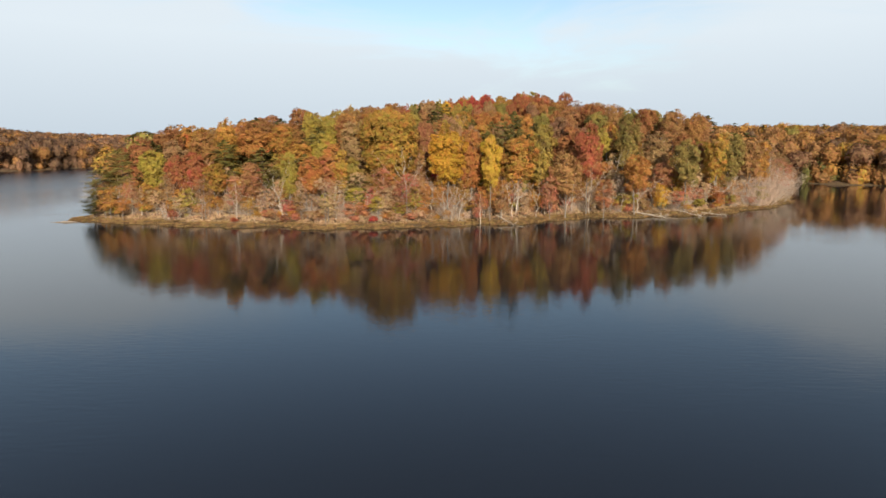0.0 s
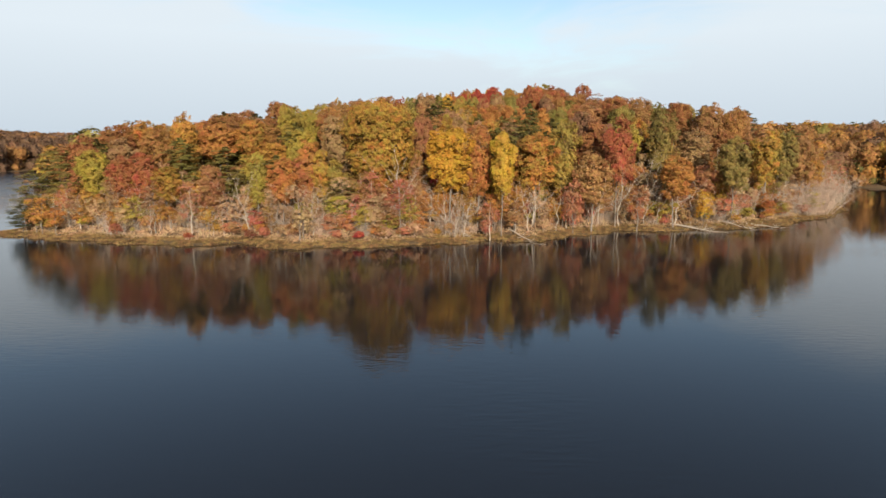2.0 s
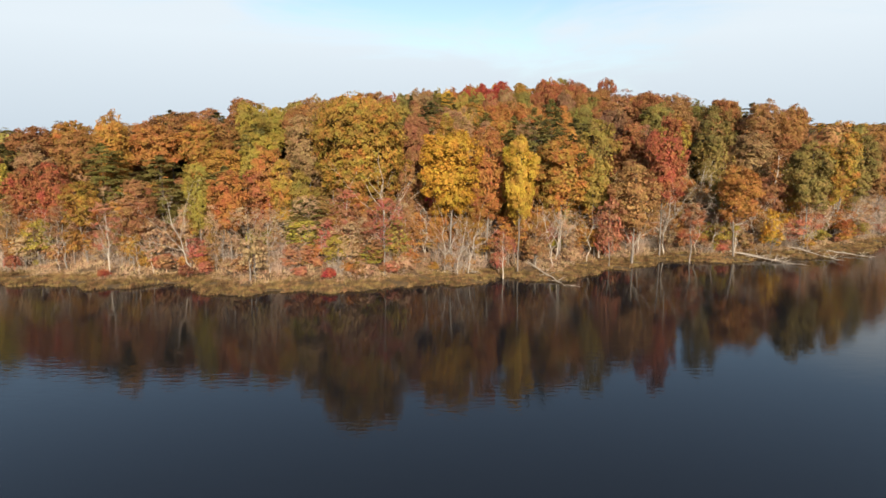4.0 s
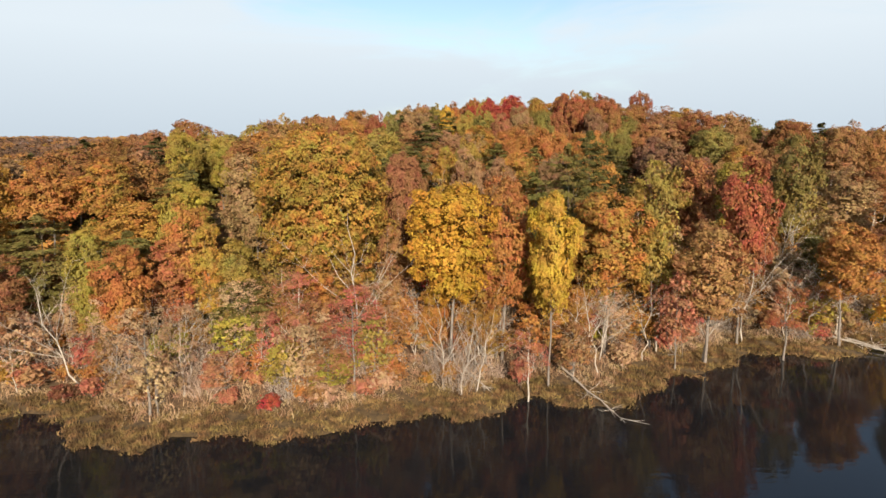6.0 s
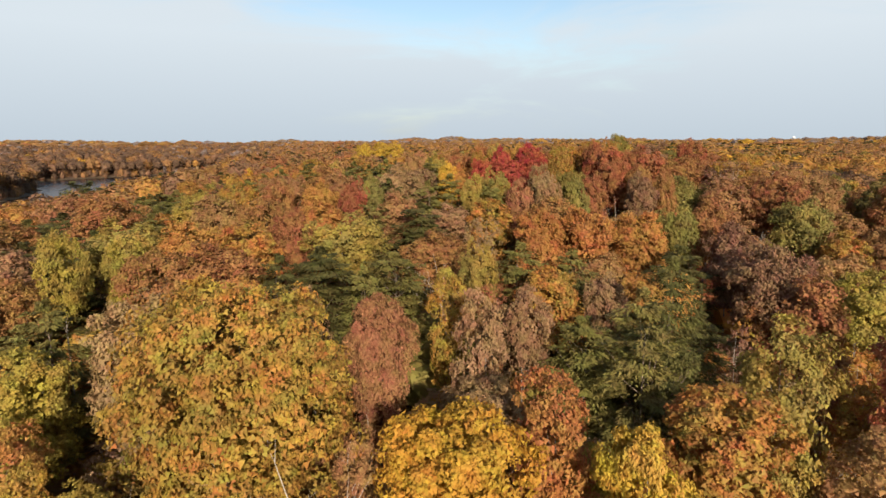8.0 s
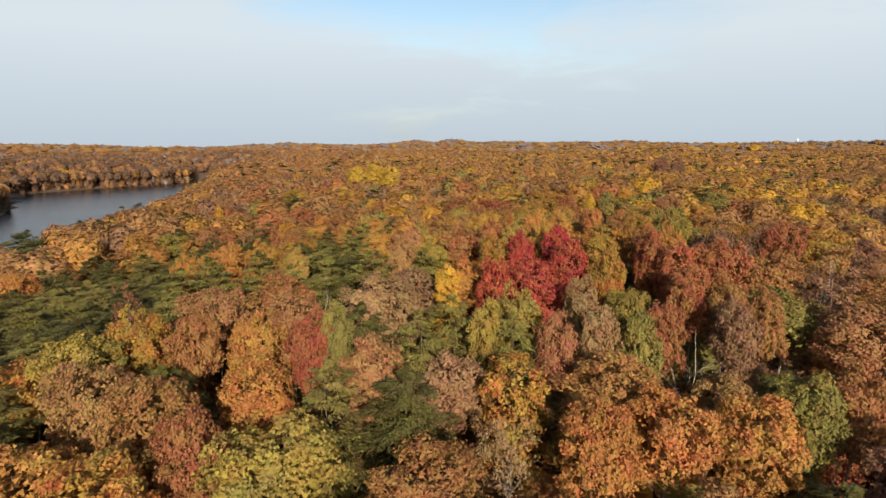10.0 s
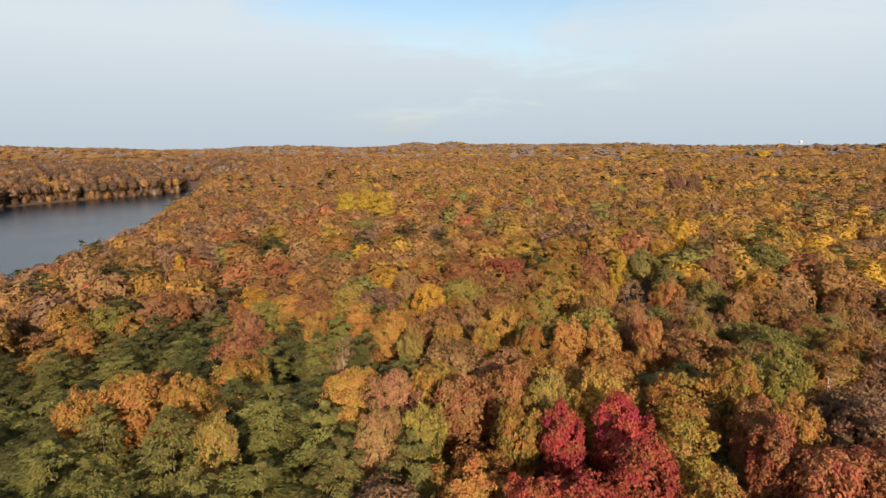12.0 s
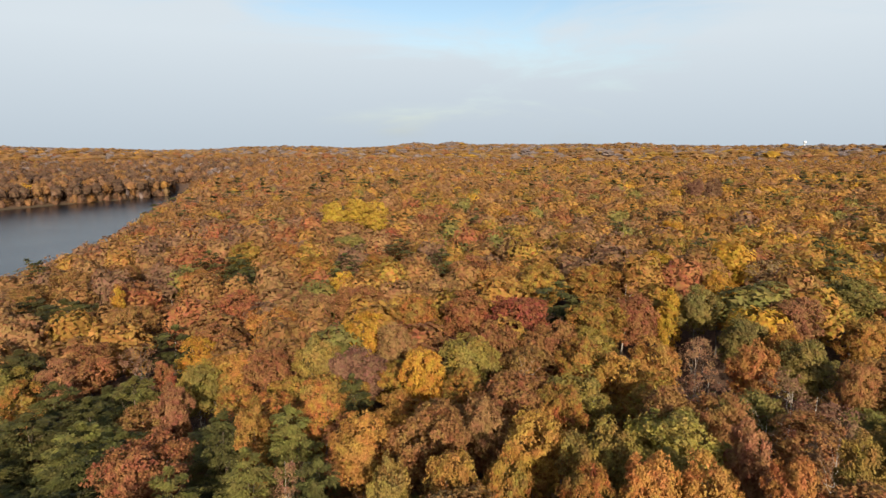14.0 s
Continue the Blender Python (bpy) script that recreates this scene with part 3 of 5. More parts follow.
def low_tree(kind, i):
    v, f, spots = leafy_crown(150 + i, 13, 6, 25, 0.2, radius=2.6, low=1.2, high=8.7, shape="oval", clump=0.95, tuft=0.4, belly=-0.8)
    tv, tf = limbs(150 + i, spots, 9, 0.08, 1.4, 12, 0.15, 5)
    return mesh_of("low_crown", v, f, [LEAF["orange"]]), mesh_of("low_trunk", tv, tf, [BARK["grey"]], smooth=True), []


def bush(kind, i):
    v, f, spots = leafy_crown(190 + i, 9, 5, 17, 0.14, radius=1.3, low=0.1, high=2.2, shape="broad", clump=0.5, tuft=0.22, belly=-0.8)
    tv, tf = limbs(190 + i, spots, 2.2, 0.03, 0.3, 8, 0.1, 4)
    return mesh_of("bush_leaves", v, f, [LEAF["red"]]), mesh_of("bush_stems", tv, tf, [BARK["twig"]], smooth=True), []


SHAPES = {
    "broad": tree_meshes("broad", 6, broadleaf), "oval": tree_meshes("oval", 6, broadleaf), "sparse": tree_meshes("sparse", 4, broadleaf),
    "dome": tree_meshes("dome", 9, broadleaf), "great": tree_meshes("great", 5, broadleaf), "spreading": tree_meshes("spreading", 1, broadleaf),
    "pine": tree_meshes("pine", 6, conifer), "low": tree_meshes("low", 5, low_tree), "bush": tree_meshes("bush", 4, bush),
}
HEIGHT = {"dome": 22, "spreading": 22, "great": 22, "broad": 22, "oval": 22, "sparse": 22, "pine": 22, "low": 9, "bush": 2.2}
RADIUS = {"dome": 5.3, "spreading": 8.6, "great": 5.0, "broad": 5.1, "oval": 4.5, "sparse": 4.4, "pine": 3.9, "low": 2.4, "bush": 1.15}
WORD = {
    "straw": "pale straw-coloured",     "gold": "golden yellow", "goldorange": "golden orange", "orange": "orange", "redorange": "red and orange", "rust": "rust brown", "tan": "pale tan",
    "tanorange": "tan and orange", "maroon": "dull maroon", "red": "red", "crimson": "deep crimson", "redpink": "pinkish red", "yellow": "bright yellow",
    "yellowgreen": "yellow-green", "yellowolive": "yellow and olive", "goldolive": "gold and olive green", "olive": "olive green", "pine": "dark green", "olivepine": "olive green",
}
pick = random.Random(11)
planted = []


def plant(kind, colour, x, y, top, radius, name="tree", group="autumn trees"):
    """A standing tree or bush with its foot on the ground and its top at that height over the water."""
    foot = foot_at(x, y)
    h = max(top - foot, 1.0)
    crown_mesh, trunk_mesh, limb_meshes = pick.choice(SHAPES[kind])
    root = new(name)
    root.matrix_world = Matrix.LocRotScale((x, y, foot), Euler((0, 0, pick.uniform(0, 6.28))), (radius / RADIUS[kind], radius / RADIUS[kind], h / HEIGHT[kind]))
    for part_name, me in (("trunk" if kind != "bush" else "stem", trunk_mesh), ("crown", crown_mesh)):
        ob = new(part_name, me)
        ob.parent = root
        if part_name == "trunk":
            for limb_mesh in limb_meshes:
                limb = new("limb", limb_mesh)
                limb.parent = ob
        if part_name == "crown":
            ob.material_slots[0].link = "OBJECT"
            ob.material_slots[0].material = LEAF[colour]
    what = {"pine": "pine tree with layered needles", "low": "small understorey tree", "bush": "shrub by the lake shore", "sparse": "thinly leaved autumn tree with pale limbs"}.get(kind, "autumn oak tree in full leaf")
    tagged(root, WORD[colour] + " " + what, "shrub" if kind == "bush" else "tree", group)
    planted.append((x, y, radius))
    return root


def broad(colour, x, y, top, r):
    plant("great" if y < 176 and abs(x) < 36 else "broad" if foot_at(x, y) < 5.5 else "dome", colour, x, y, top, r, "oak_tree", "autumn oaks")


def spreading(colour, x, y, top, r):
    plant("spreading", colour, x, y, top, r, "spreading_oak_tree", "autumn oaks")


def oval(colour, x, y, top, r):
    plant("oval", colour, x, y, top, r, "maple_tree", "autumn maples")


def pine(colour, x, y, top, r):
    plant("pine", colour, x, y, top - 0.4, max(r * 1.08, 3.2), "pine_tree", "pine trees")


def small(colour, x, y, top, r):
    plant("low", colour, x, y, min(top, foot_at(x, y) + 13), max(r, 2.0), "small_tree", "understorey trees")


def sparse(colour, x, y, top, r):
    plant("sparse", colour, x, y, top, r, "thin_tree", "thinly leaved trees")


BARE = []
for i in range(6):
    stem, forks = bare_limbs(300 + i, forks=9 + i % 3, lean=0.4 + 0.25 * i)
    BARE.append((mesh_of("bare_trunk", *stem, [BARK["pale"]], smooth=True), [mesh_of("bare_branch", *one, [BARK["pale"]], smooth=True) for one in forks]))
BRUSH = [mesh_of("brush_stems", *brush(340 + i), [BARK["twig" if i % 2 else "ash"]]) for i in range(4)]


def bare(colour, x, y, top, r, tilt=(0, 0)):
    """A leafless tree; r is not needed for its slim shape."""
    foot = foot_at(x, y)
    h = max(top - foot, 2.0)
    root = new("bare_tree")
    root.matrix_world = Matrix.LocRotScale((x, y, foot), Euler((tilt[0], tilt[1], pick.uniform(0, 6.28) if tilt == (0, 0) else 0)), (h / 18 * 1.05, h / 18 * 1.05, h / 18))
    stem_mesh, fork_meshes = pick.choice(BARE)
    ob = new("trunk", stem_mesh)
    ob.parent = root
    for fork_mesh in fork_meshes:
        fork = new("branch", fork_mesh)
        fork.parent = ob
    tagged(root, "pale grey leafless tree with forking limbs", "tree", "bare trees")
    planted.append((x, y, 1.2))


def thicket(x, y, size):
    ob = new("thicket", pick.choice(BRUSH))
    ob.matrix_world = Matrix.LocRotScale((x, y, foot_at(x, y)), Euler((0, 0, pick.uniform(0, 6.28))), (size, size, size * pick.uniform(0.6, 1.05)))
    tagged(ob, "tan leafless brush thicket on the lake bank", "shrub", "thickets")


# ---- trees that stand out, one by one, from the bank inland ----
broad("gold", 1.0, 159.0, 24.3, 5.2)
oval("orange", 7.4, 163.0, 25.2, 4.0)
broad("yellow", 12.2, 158.0, 23.4, 3.1)
broad("goldolive", 20.2, 165.0, 22.9, 5.5)
oval("yellowolive", 27.6, 170.0, 25.7, 4.1)
broad("redorange", 40.7, 173.0, 27.1, 4.4)
oval("tanorange", 33.3, 166.0, 19.4, 4.9)
small("redpink", 28.8, 164.0, 14.6, 2.8)
broad("orange", 54.2, 172.0, 17.8, 4.6)
oval("olive", 56.8, 190.0, 30.4, 4.4)
broad("olive", 70.6, 178.0, 22.5, 5.1)
small("gold", 62.0, 174.0, 10.0, 2.5)
spreading("goldolive", -14.7, 166.0, 29.4, 8.4)
broad("tan", -24.5, 172.0, 27.7, 4.8)
oval("orange", -29.2, 162.0, 21.1, 3.4)
small("yellowgreen", -22.5, 157.0, 10.4, 3.6)
pine("olivepine", -22.9, 161.0, 13.1, 3.5)
pine("olivepine", -36.6, 163.0, 17.9, 4.2)
pine("olivepine", -48.3, 165.0, 19.8, 4.5)
pine("olivepine", -58.5, 166.0, 21.8, 3.7)
oval("yellowgreen", -40.1, 160.0, 19.1, 2.7)
broad("goldorange", -60.9, 174.0, 27.0, 4.2)
broad("orange", -53.8, 176.0, 25.3, 5.5)
pine("pine", -57.4, 192.0, 28.7, 4.7)
broad("yellowgreen", -40.2, 188.0, 30.0, 3.0)
broad("yellowgreen", -35.0, 191.5, 29.2, 3.0)
broad("rust", -46.1, 186.0, 26.4, 5.0)
broad("rust", -66.1, 172.0, 24.3, 4.4)
pine("olivepine", -35.8, 178.0, 25.3, 4.2)
broad("rust", 37.4, 185.0, 26.4, 5.4)
small("tan", -14.5, 156.0, 5.1, 3.0)
small("tanorange", -17.8, 158.0, 9.0, 2.7)
sparse("redpink", -9.2, 154.0, 14.1, 3.4)
sparse("rust", -6.2, 158.0, 11.0, 3.1)
sparse("redpink", 9.5, 155.0, 9.2, 2.3)
sparse("redorange", 44.4, 168.0, 11.2, 3.4)
small("tanorange", 15.1, 159.0, 8.5, 2.7)
pine("pine", 20.1, 176.0, 29.9, 3.1)
pine("olivepine", 16.3, 172.0, 27.9, 3.4)
broad("tanorange", -5.0, 173.0, 27.5, 3.0)
small("crimson", -0.8, 166.0, 27.8, 0.9)
oval("tan", 3.5, 175.0, 27.1, 2.9)
broad("maroon", 36.1, 190.0, 28.6, 4.6)
oval("redorange", -30.6, 160.2, 18.1, 3.2)
oval("goldolive", -26.4, 160.4, 19.6, 2.3)
oval("yellowolive", -23.8, 161.4, 16.9, 3.0)
sparse("tanorange", -18.0, 159.7, 15.5, 3.2)
pine("olivepine", -21.7, 158.3, 13.0, 3.1)
oval("goldorange", -14.5, 160.8, 15.8, 2.8)
oval("tanorange", -6.1, 166.8, 18.4, 2.4)
oval("orange", 5.5, 162.6, 14.8, 2.5)
oval("goldorange", 12.8, 163.0, 14.1, 2.8)
sparse("redpink", 28.4, 169.4, 13.0, 2.4)
sparse("tanorange", 36.7, 173.2, 14.2, 4.4)
oval("goldorange", -0.7, 161.1, 11.9, 2.6)
oval("orange", 16.2, 163.0, 11.0, 2.3)
pine("olivepine", 12.9, 177.0, 24.3, 3.7)
broad("tanorange", -5.3, 177.8, 26.0, 3.7)
sparse("tan", -11.8, 179.0, 27.0, 2.4)
pine("olivepine", 19.9, 180.1, 24.5, 4.5)
broad("tan", 8.1, 180.4, 26.1, 2.8)
pine("pine", 24.8, 180.5, 23.4, 3.4)
sparse("maroon", 29.0, 182.0, 23.6, 2.4)
oval("goldolive", 0.8, 182.6, 27.3, 2.4)
sparse("rust", 5.3, 183.6, 26.9, 2.4)
broad("rust", -28.2, 184.4, 28.6, 4.4)
broad("tan", 17.0, 185.0, 26.5, 2.6)
pine("olivepine", -7.8, 186.6, 26.8, 2.4)
pine("pine", -16.7, 186.8, 28.0, 3.3)
broad("rust", -23.8, 188.6, 29.3, 5.3)
broad("red", 39.5, 188.8, 24.6, 2.4)
pine("olivepine", -5.2, 190.3, 27.8, 4.2)
pine("pine", -13.1, 190.4, 28.2, 4.8)
broad("yellowolive", 4.4, 191.0, 28.8, 2.4)
pine("olivepine", 15.0, 192.8, 27.5, 3.8)
pine("olivepine", 9.3, 193.9, 28.2, 3.7)
bare("pale", 1.9, 194.8, 29.1, 2.4)
broad("maroon", 37.1, 195.8, 27.4, 4.8)
sparse("maroon", 44.5, 197.3, 27.2, 3.6)
pine("pine", 29.3, 197.8, 27.1, 4.6)
broad("yellowolive", -38.1, 198.4, 30.2, 5.9)
broad("yellowolive", -11.5, 200.0, 31.1, 5.5)
broad("rust", -18.5, 201.1, 31.5, 3.1)
sparse("tan", 5.7, 202.1, 31.3, 3.1)
broad("maroon", 37.5, 202.3, 29.4, 3.5)
broad("orange", 12.9, 203.6, 31.1, 4.2)
broad("rust", -23.6, 205.3, 32.0, 4.3)
broad("orange", 26.7, 206.0, 30.4, 4.8)
broad("orange", 19.4, 206.1, 31.3, 4.4)
pine("pine", -2.7, 208.7, 31.5, 4.4)
broad("olive", 32.8, 208.7, 31.3, 3.4)
broad("tanorange", -30.6, 208.9, 32.5, 4.2)
broad("rust", 37.8, 209.8, 31.7, 3.8)
pine("olivepine", -9.8, 210.3, 31.9, 3.1)
broad("rust", -47.8, 210.4, 32.2, 5.8)
broad("olive", 52.0, 212.3, 31.9, 4.4)
broad("tanorange", 11.8, 217.4, 34.3, 2.4)
broad("olive", 20.5, 217.4, 34.4, 2.4)
broad("redorange", -13.2, 217.9, 34.2, 2.5)
broad("tan", 16.7, 218.5, 34.6, 2.4)
broad("orange", -18.9, 219.0, 34.2, 3.6)
pine("olivepine", 7.9, 219.4, 33.8, 2.4)
broad("rust", -25.6, 219.4, 33.9, 3.1)
pine("olivepine", -2.1, 219.9, 33.8, 3.1)
broad("olive", -10.9, 220.0, 34.6, 2.4)
broad("yellowolive", 5.1, 220.1, 34.9, 2.4)
broad("maroon", 31.3, 220.1, 35.0, 2.9)
broad("rust", 24.0, 220.6, 35.0, 2.4)
broad("goldolive", -31.8, 221.0, 33.9, 3.5)
bare("pale", 27.9, 221.1, 34.0, 3.2)
pine("pine", -8.3, 222.4, 33.9, 2.8)
broad("rust", 35.9, 222.8, 35.9, 2.4)
pine("olivepine", 1.4, 223.1, 34.6, 3.9)
broad("yellowolive", 20.6, 223.3, 35.8, 3.1)
broad("tanorange", -16.0, 223.7, 35.1, 3.6)
broad("yellowolive", 9.0, 223.8, 35.5, 3.0)
broad("rust", 32.6, 225.4, 36.6, 2.9)
broad("tan", 16.2, 225.9, 36.2, 2.6)
broad("tanorange", -26.3, 227.7, 34.8, 4.8)
broad("redorange", 29.5, 228.0, 37.1, 3.6)
broad("tan", -6.8, 228.9, 35.9, 5.3)
oval("gold", 1.0, 231.6, 36.9, 2.4)
broad("goldolive", 20.7, 232.3, 38.0, 2.7)
broad("crimson", 11.7, 232.7, 37.4, 4.5)
broad("crimson", 7.4, 233.2, 37.4, 3.1)
sparse("red", -39.7, 233.7, 34.1, 2.4)
broad("redorange", 30.4, 233.9, 38.8, 3.7)
bare("pale", -14.9, 234.6, 35.4, 2.4)
broad("redorange", 35.7, 235.1, 39.3, 4.7)
broad("crimson", 17.1, 236.4, 38.7, 3.8)
pine("olivepine", -20.0, 237.9, 35.2, 3.1)
broad("redorange", 28.4, 238.6, 39.5, 2.8)
pine("olivepine", -30.0, 239.9, 34.7, 3.4)
broad("redorange", 46.9, 240.8, 40.0, 3.1)
pine("olivepine", -8.4, 241.1, 36.3, 3.5)
broad("orange", 31.8, 241.1, 40.3, 2.4)
pine("olivepine", -2.1, 241.2, 36.8, 2.9)
broad("redorange", 29.1, 242.0, 40.1, 3.0)
broad("crimson", 11.6, 242.4, 38.9, 2.4)
broad("crimson", 17.1, 242.9, 39.5, 3.1)
broad("goldolive", 7.5, 243.9, 38.7, 2.4)
broad("tanorange", -5.4, 244.7, 37.7, 2.5)
broad("yellowolive", -1.3, 245.2, 38.0, 2.7)
bare("pale", 23.6, 245.6, 39.2, 4.2)
broad("yellowolive", -21.5, 246.5, 36.4, 2.4)
pine("olivepine", -11.2, 248.5, 36.3, 3.5)
broad("yellowolive", 11.0, 248.5, 39.1, 2.6)
broad("goldorange", 16.0, 249.1, 39.8, 2.9)
broad("goldolive", 30.6, 249.3, 41.0, 2.9)
pine("olivepine", -27.8, 250.3, 34.9, 3.6)
broad("redorange", 3.0, 250.9, 38.7, 4.2)
broad("redorange", 7.8, 251.0, 39.1, 3.1)
broad("yellowolive", 36.3, 251.4, 41.4, 3.1)
broad("tanorange", -4.5, 252.9, 38.0, 3.6)
pine("olivepine", -18.7, 255.0, 35.7, 4.2)
pine("olivepine", -37.6, 255.1, 33.1, 3.3)
broad("goldorange", -9.4, 255.3, 37.5, 3.8)
pine("pine", -23.3, 258.5, 34.9, 3.5)
broad("goldorange", -29.8, 260.0, 34.9, 3.4)
broad("goldorange", -43.2, 260.1, 32.9, 3.1)
broad("goldorange", -36.3, 260.8, 33.9, 4.3)
broad("orange", 28.0, 267.2, 39.6, 2.5)
broad("goldolive", 12.4, 268.5, 38.5, 2.4)
broad("orange", 21.9, 268.6, 39.2, 2.6)
broad("goldorange", 17.5, 269.6, 38.8, 2.9)
broad("yellowolive", 35.9, 271.2, 39.4, 2.4)
broad("orange", 1.5, 271.4, 37.6, 3.3)
broad("yellowolive", -3.6, 271.8, 37.2, 2.4)
broad("goldolive", 6.2, 271.9, 37.8, 2.4)
pine("pine", -10.3, 274.6, 35.6, 2.6)
broad("tanorange", 28.3, 275.1, 38.6, 2.5)
sparse("maroon", 37.2, 276.7, 38.6, 3.1)
pine("olivepine", -24.8, 276.8, 33.4, 2.4)
broad("yellowolive", 15.5, 277.0, 37.9, 4.0)
sparse("tan", -14.1, 277.7, 35.9, 2.4)
pine("olivepine", -18.2, 278.9, 34.2, 3.2)
broad("goldorange", 9.7, 279.5, 37.4, 3.5)
broad("rust", -0.0, 281.9, 36.8, 4.6)
broad("rust", -30.4, 282.8, 33.2, 5.4)
broad("goldorange", -7.4, 282.8, 36.3, 3.8)
broad("rust", 29.7, 284.6, 37.5, 3.8)
broad("tanorange", 5.0, 284.9, 36.8, 3.2)
broad("rust", 25.2, 286.6, 37.3, 4.0)
pine("pine", -40.7, 286.9, 30.3, 4.1)
oval("orange", -20.4, 287.6, 34.5, 2.4)
bare("pale", 36.9, 288.0, 36.0, 2.4)
pine("olivepine", -16.5, 289.0, 34.0, 3.5)
broad("goldolive", 14.3, 289.0, 36.9, 3.1)
pine("pine", -24.6, 290.3, 32.7, 3.5)
sparse("maroon", 44.3, 291.0, 36.5, 5.3)
broad("goldolive", -14.2, 296.8, 34.7, 3.1)
pine("pine", -10.9, 298.2, 34.1, 2.9)
broad("rust", 54.7, 299.5, 35.9, 3.2)
broad("goldorange", 24.5, 300.1, 36.4, 4.4)
pine("pine", -55.0, 301.1, 27.4, 5.4)
sparse("rust", 11.7, 302.6, 36.3, 5.4)
broad("tanorange", -36.0, 302.7, 30.9, 2.9)
broad("gold", -1.8, 303.0, 35.7, 3.5)
broad("orange", 43.8, 305.1, 36.1, 3.6)
pine("pine", -49.1, 305.2, 28.0, 4.3)
broad("olive", 52.7, 307.1, 35.8, 4.4)
broad("goldolive", 20.6, 307.2, 36.2, 4.4)
broad("orange", 31.1, 307.6, 36.1, 3.9)
broad("yellowolive", 4.5, 309.1, 36.0, 5.1)
sparse("tan", 38.1, 310.2, 36.2, 3.6)
pine("pine", -58.3, 312.2, 27.3, 4.2)
broad("rust", -25.8, 312.6, 32.5, 4.7)
broad("goldorange", 52.3, 312.7, 36.1, 4.2)
pine("olivepine", -46.7, 312.9, 28.0, 4.7)
broad("yellowolive", -18.6, 314.8, 33.5, 4.0)
broad("rust", 17.7, 315.3, 36.2, 4.3)
oval("redorange", -43.6, 316.6, 29.1, 2.4)
broad("olive", 48.2, 317.3, 36.5, 3.9)
broad("goldorange", 68.7, 318.8, 36.0, 4.2)
broad("tanorange", -6.8, 319.1, 34.8, 3.5)
broad("tanorange", -62.9, 321.0, 28.0, 4.1)
broad("goldolive", 27.2, 325.4, 36.4, 5.8)
pine("pine", -72.9, 326.0, 27.8, 5.4)
broad("tanorange", 62.0, 326.0, 36.9, 5.0)
broad("rust", -61.7, 327.1, 28.4, 6.0)
oval("gold", -13.4, 328.1, 34.1, 4.9)
oval("gold", -43.1, 328.8, 29.4, 4.7)
broad("rust", 35.2, 329.6, 36.8, 4.9)
sparse("maroon", -54.1, 329.7, 28.5, 4.2)
broad("redorange", 14.1, 332.0, 36.1, 6.4)
broad("olive", 47.6, 333.2, 37.5, 4.5)
oval("gold", 42.7, 333.7, 37.3, 2.8)
broad("redorange", 5.1, 335.5, 35.7, 6.1)
broad("rust", -42.2, 336.0, 29.6, 5.3)
broad("goldolive", -3.9, 336.4, 35.0, 4.7)
broad("olive", 80.5, 339.2, 37.1, 6.9)
broad("goldorange", -33.4, 342.8, 31.1, 5.6)
sparse("rust", 37.5, 343.9, 37.6, 4.9)
oval("gold", 57.3, 345.6, 38.5, 3.9)
broad("rust", -64.4, 348.1, 29.5, 5.8)
broad("rust", -16.4, 350.3, 33.7, 6.5)
broad("tanorange", -27.9, 351.1, 32.3, 5.9)
broad("tanorange", 0.3, 354.2, 35.2, 5.4)
broad("goldolive", 33.5, 355.6, 37.6, 6.9)
broad("goldolive", 22.5, 355.9, 36.7, 5.8)
pine("pine", -83.5, 356.1, 29.1, 6.9)
sparse("tan", 74.0, 357.8, 38.9, 6.9)
broad("redorange", -46.2, 358.9, 30.3, 6.0)
sparse("rust", -61.5, 360.4, 30.0, 5.7)
pine("pine", -94.4, 361.1, 28.4, 6.1)
broad("gold", 49.8, 361.9, 38.7, 6.0)
broad("orange", 13.2, 361.9, 36.1, 5.7)
oval("gold", -74.8, 362.4, 30.5, 2.5)
sparse("rust", 60.7, 368.0, 38.9, 5.2)
oval("gold", -24.0, 371.6, 33.1, 3.8)
bare("pale", -4.7, 372.8, 33.6, 5.4)
broad("rust", -102.5, 373.4, 29.1, 6.9)
broad("rust", 8.7, 376.0, 35.4, 6.6)
broad("orange", -62.1, 378.3, 31.3, 6.9)
broad("rust", -97.9, 384.7, 30.0, 6.9)
broad("goldolive", -16.4, 384.8, 33.7, 6.9)
broad("rust", -88.4, 386.9, 31.1, 6.9)
sparse("rust", 102.2, 387.2, 35.5, 6.9)
broad("goldolive", -33.9, 389.3, 32.8, 6.4)
broad("yellow", 46.3, 395.0, 36.5, 5.3)
broad("goldorange", -48.9, 411.6, 33.0, 6.9)
broad("goldorange", 129.9, 412.1, 32.9, 6.9)
broad("orange", 26.4, 412.4, 34.6, 6.8)
broad("goldolive", -61.5, 412.6, 32.9, 6.3)
broad("olive", -31.1, 426.9, 33.3, 6.9)
broad("goldolive", 41.7, 427.5, 34.0, 6.9)
broad("redorange", -18.5, 444.1, 33.3, 6.2)
broad("goldolive", 14.9, 453.8, 33.4, 6.9)
broad("gold", 91.0, 463.4, 33.2, 6.9)
broad("goldorange", 150.8, 470.5, 33.4, 6.9)
broad("redorange", -9.8, 484.2, 33.4, 6.9)
broad("gold", 118.7, 491.3, 33.2, 6.9)
broad("rust", -65.7, 495.8, 32.7, 6.9)
broad("gold", 28.3, 504.0, 33.6, 6.9)
broad("goldorange", 151.1, 516.1, 33.1, 6.9)
broad("rust", 52.8, 220.0, 34.6, 4.6)
broad("tanorange", 61.0, 224.0, 34.4, 4.6)
broad("rust", 70.5, 219.0, 33.6, 4.6)
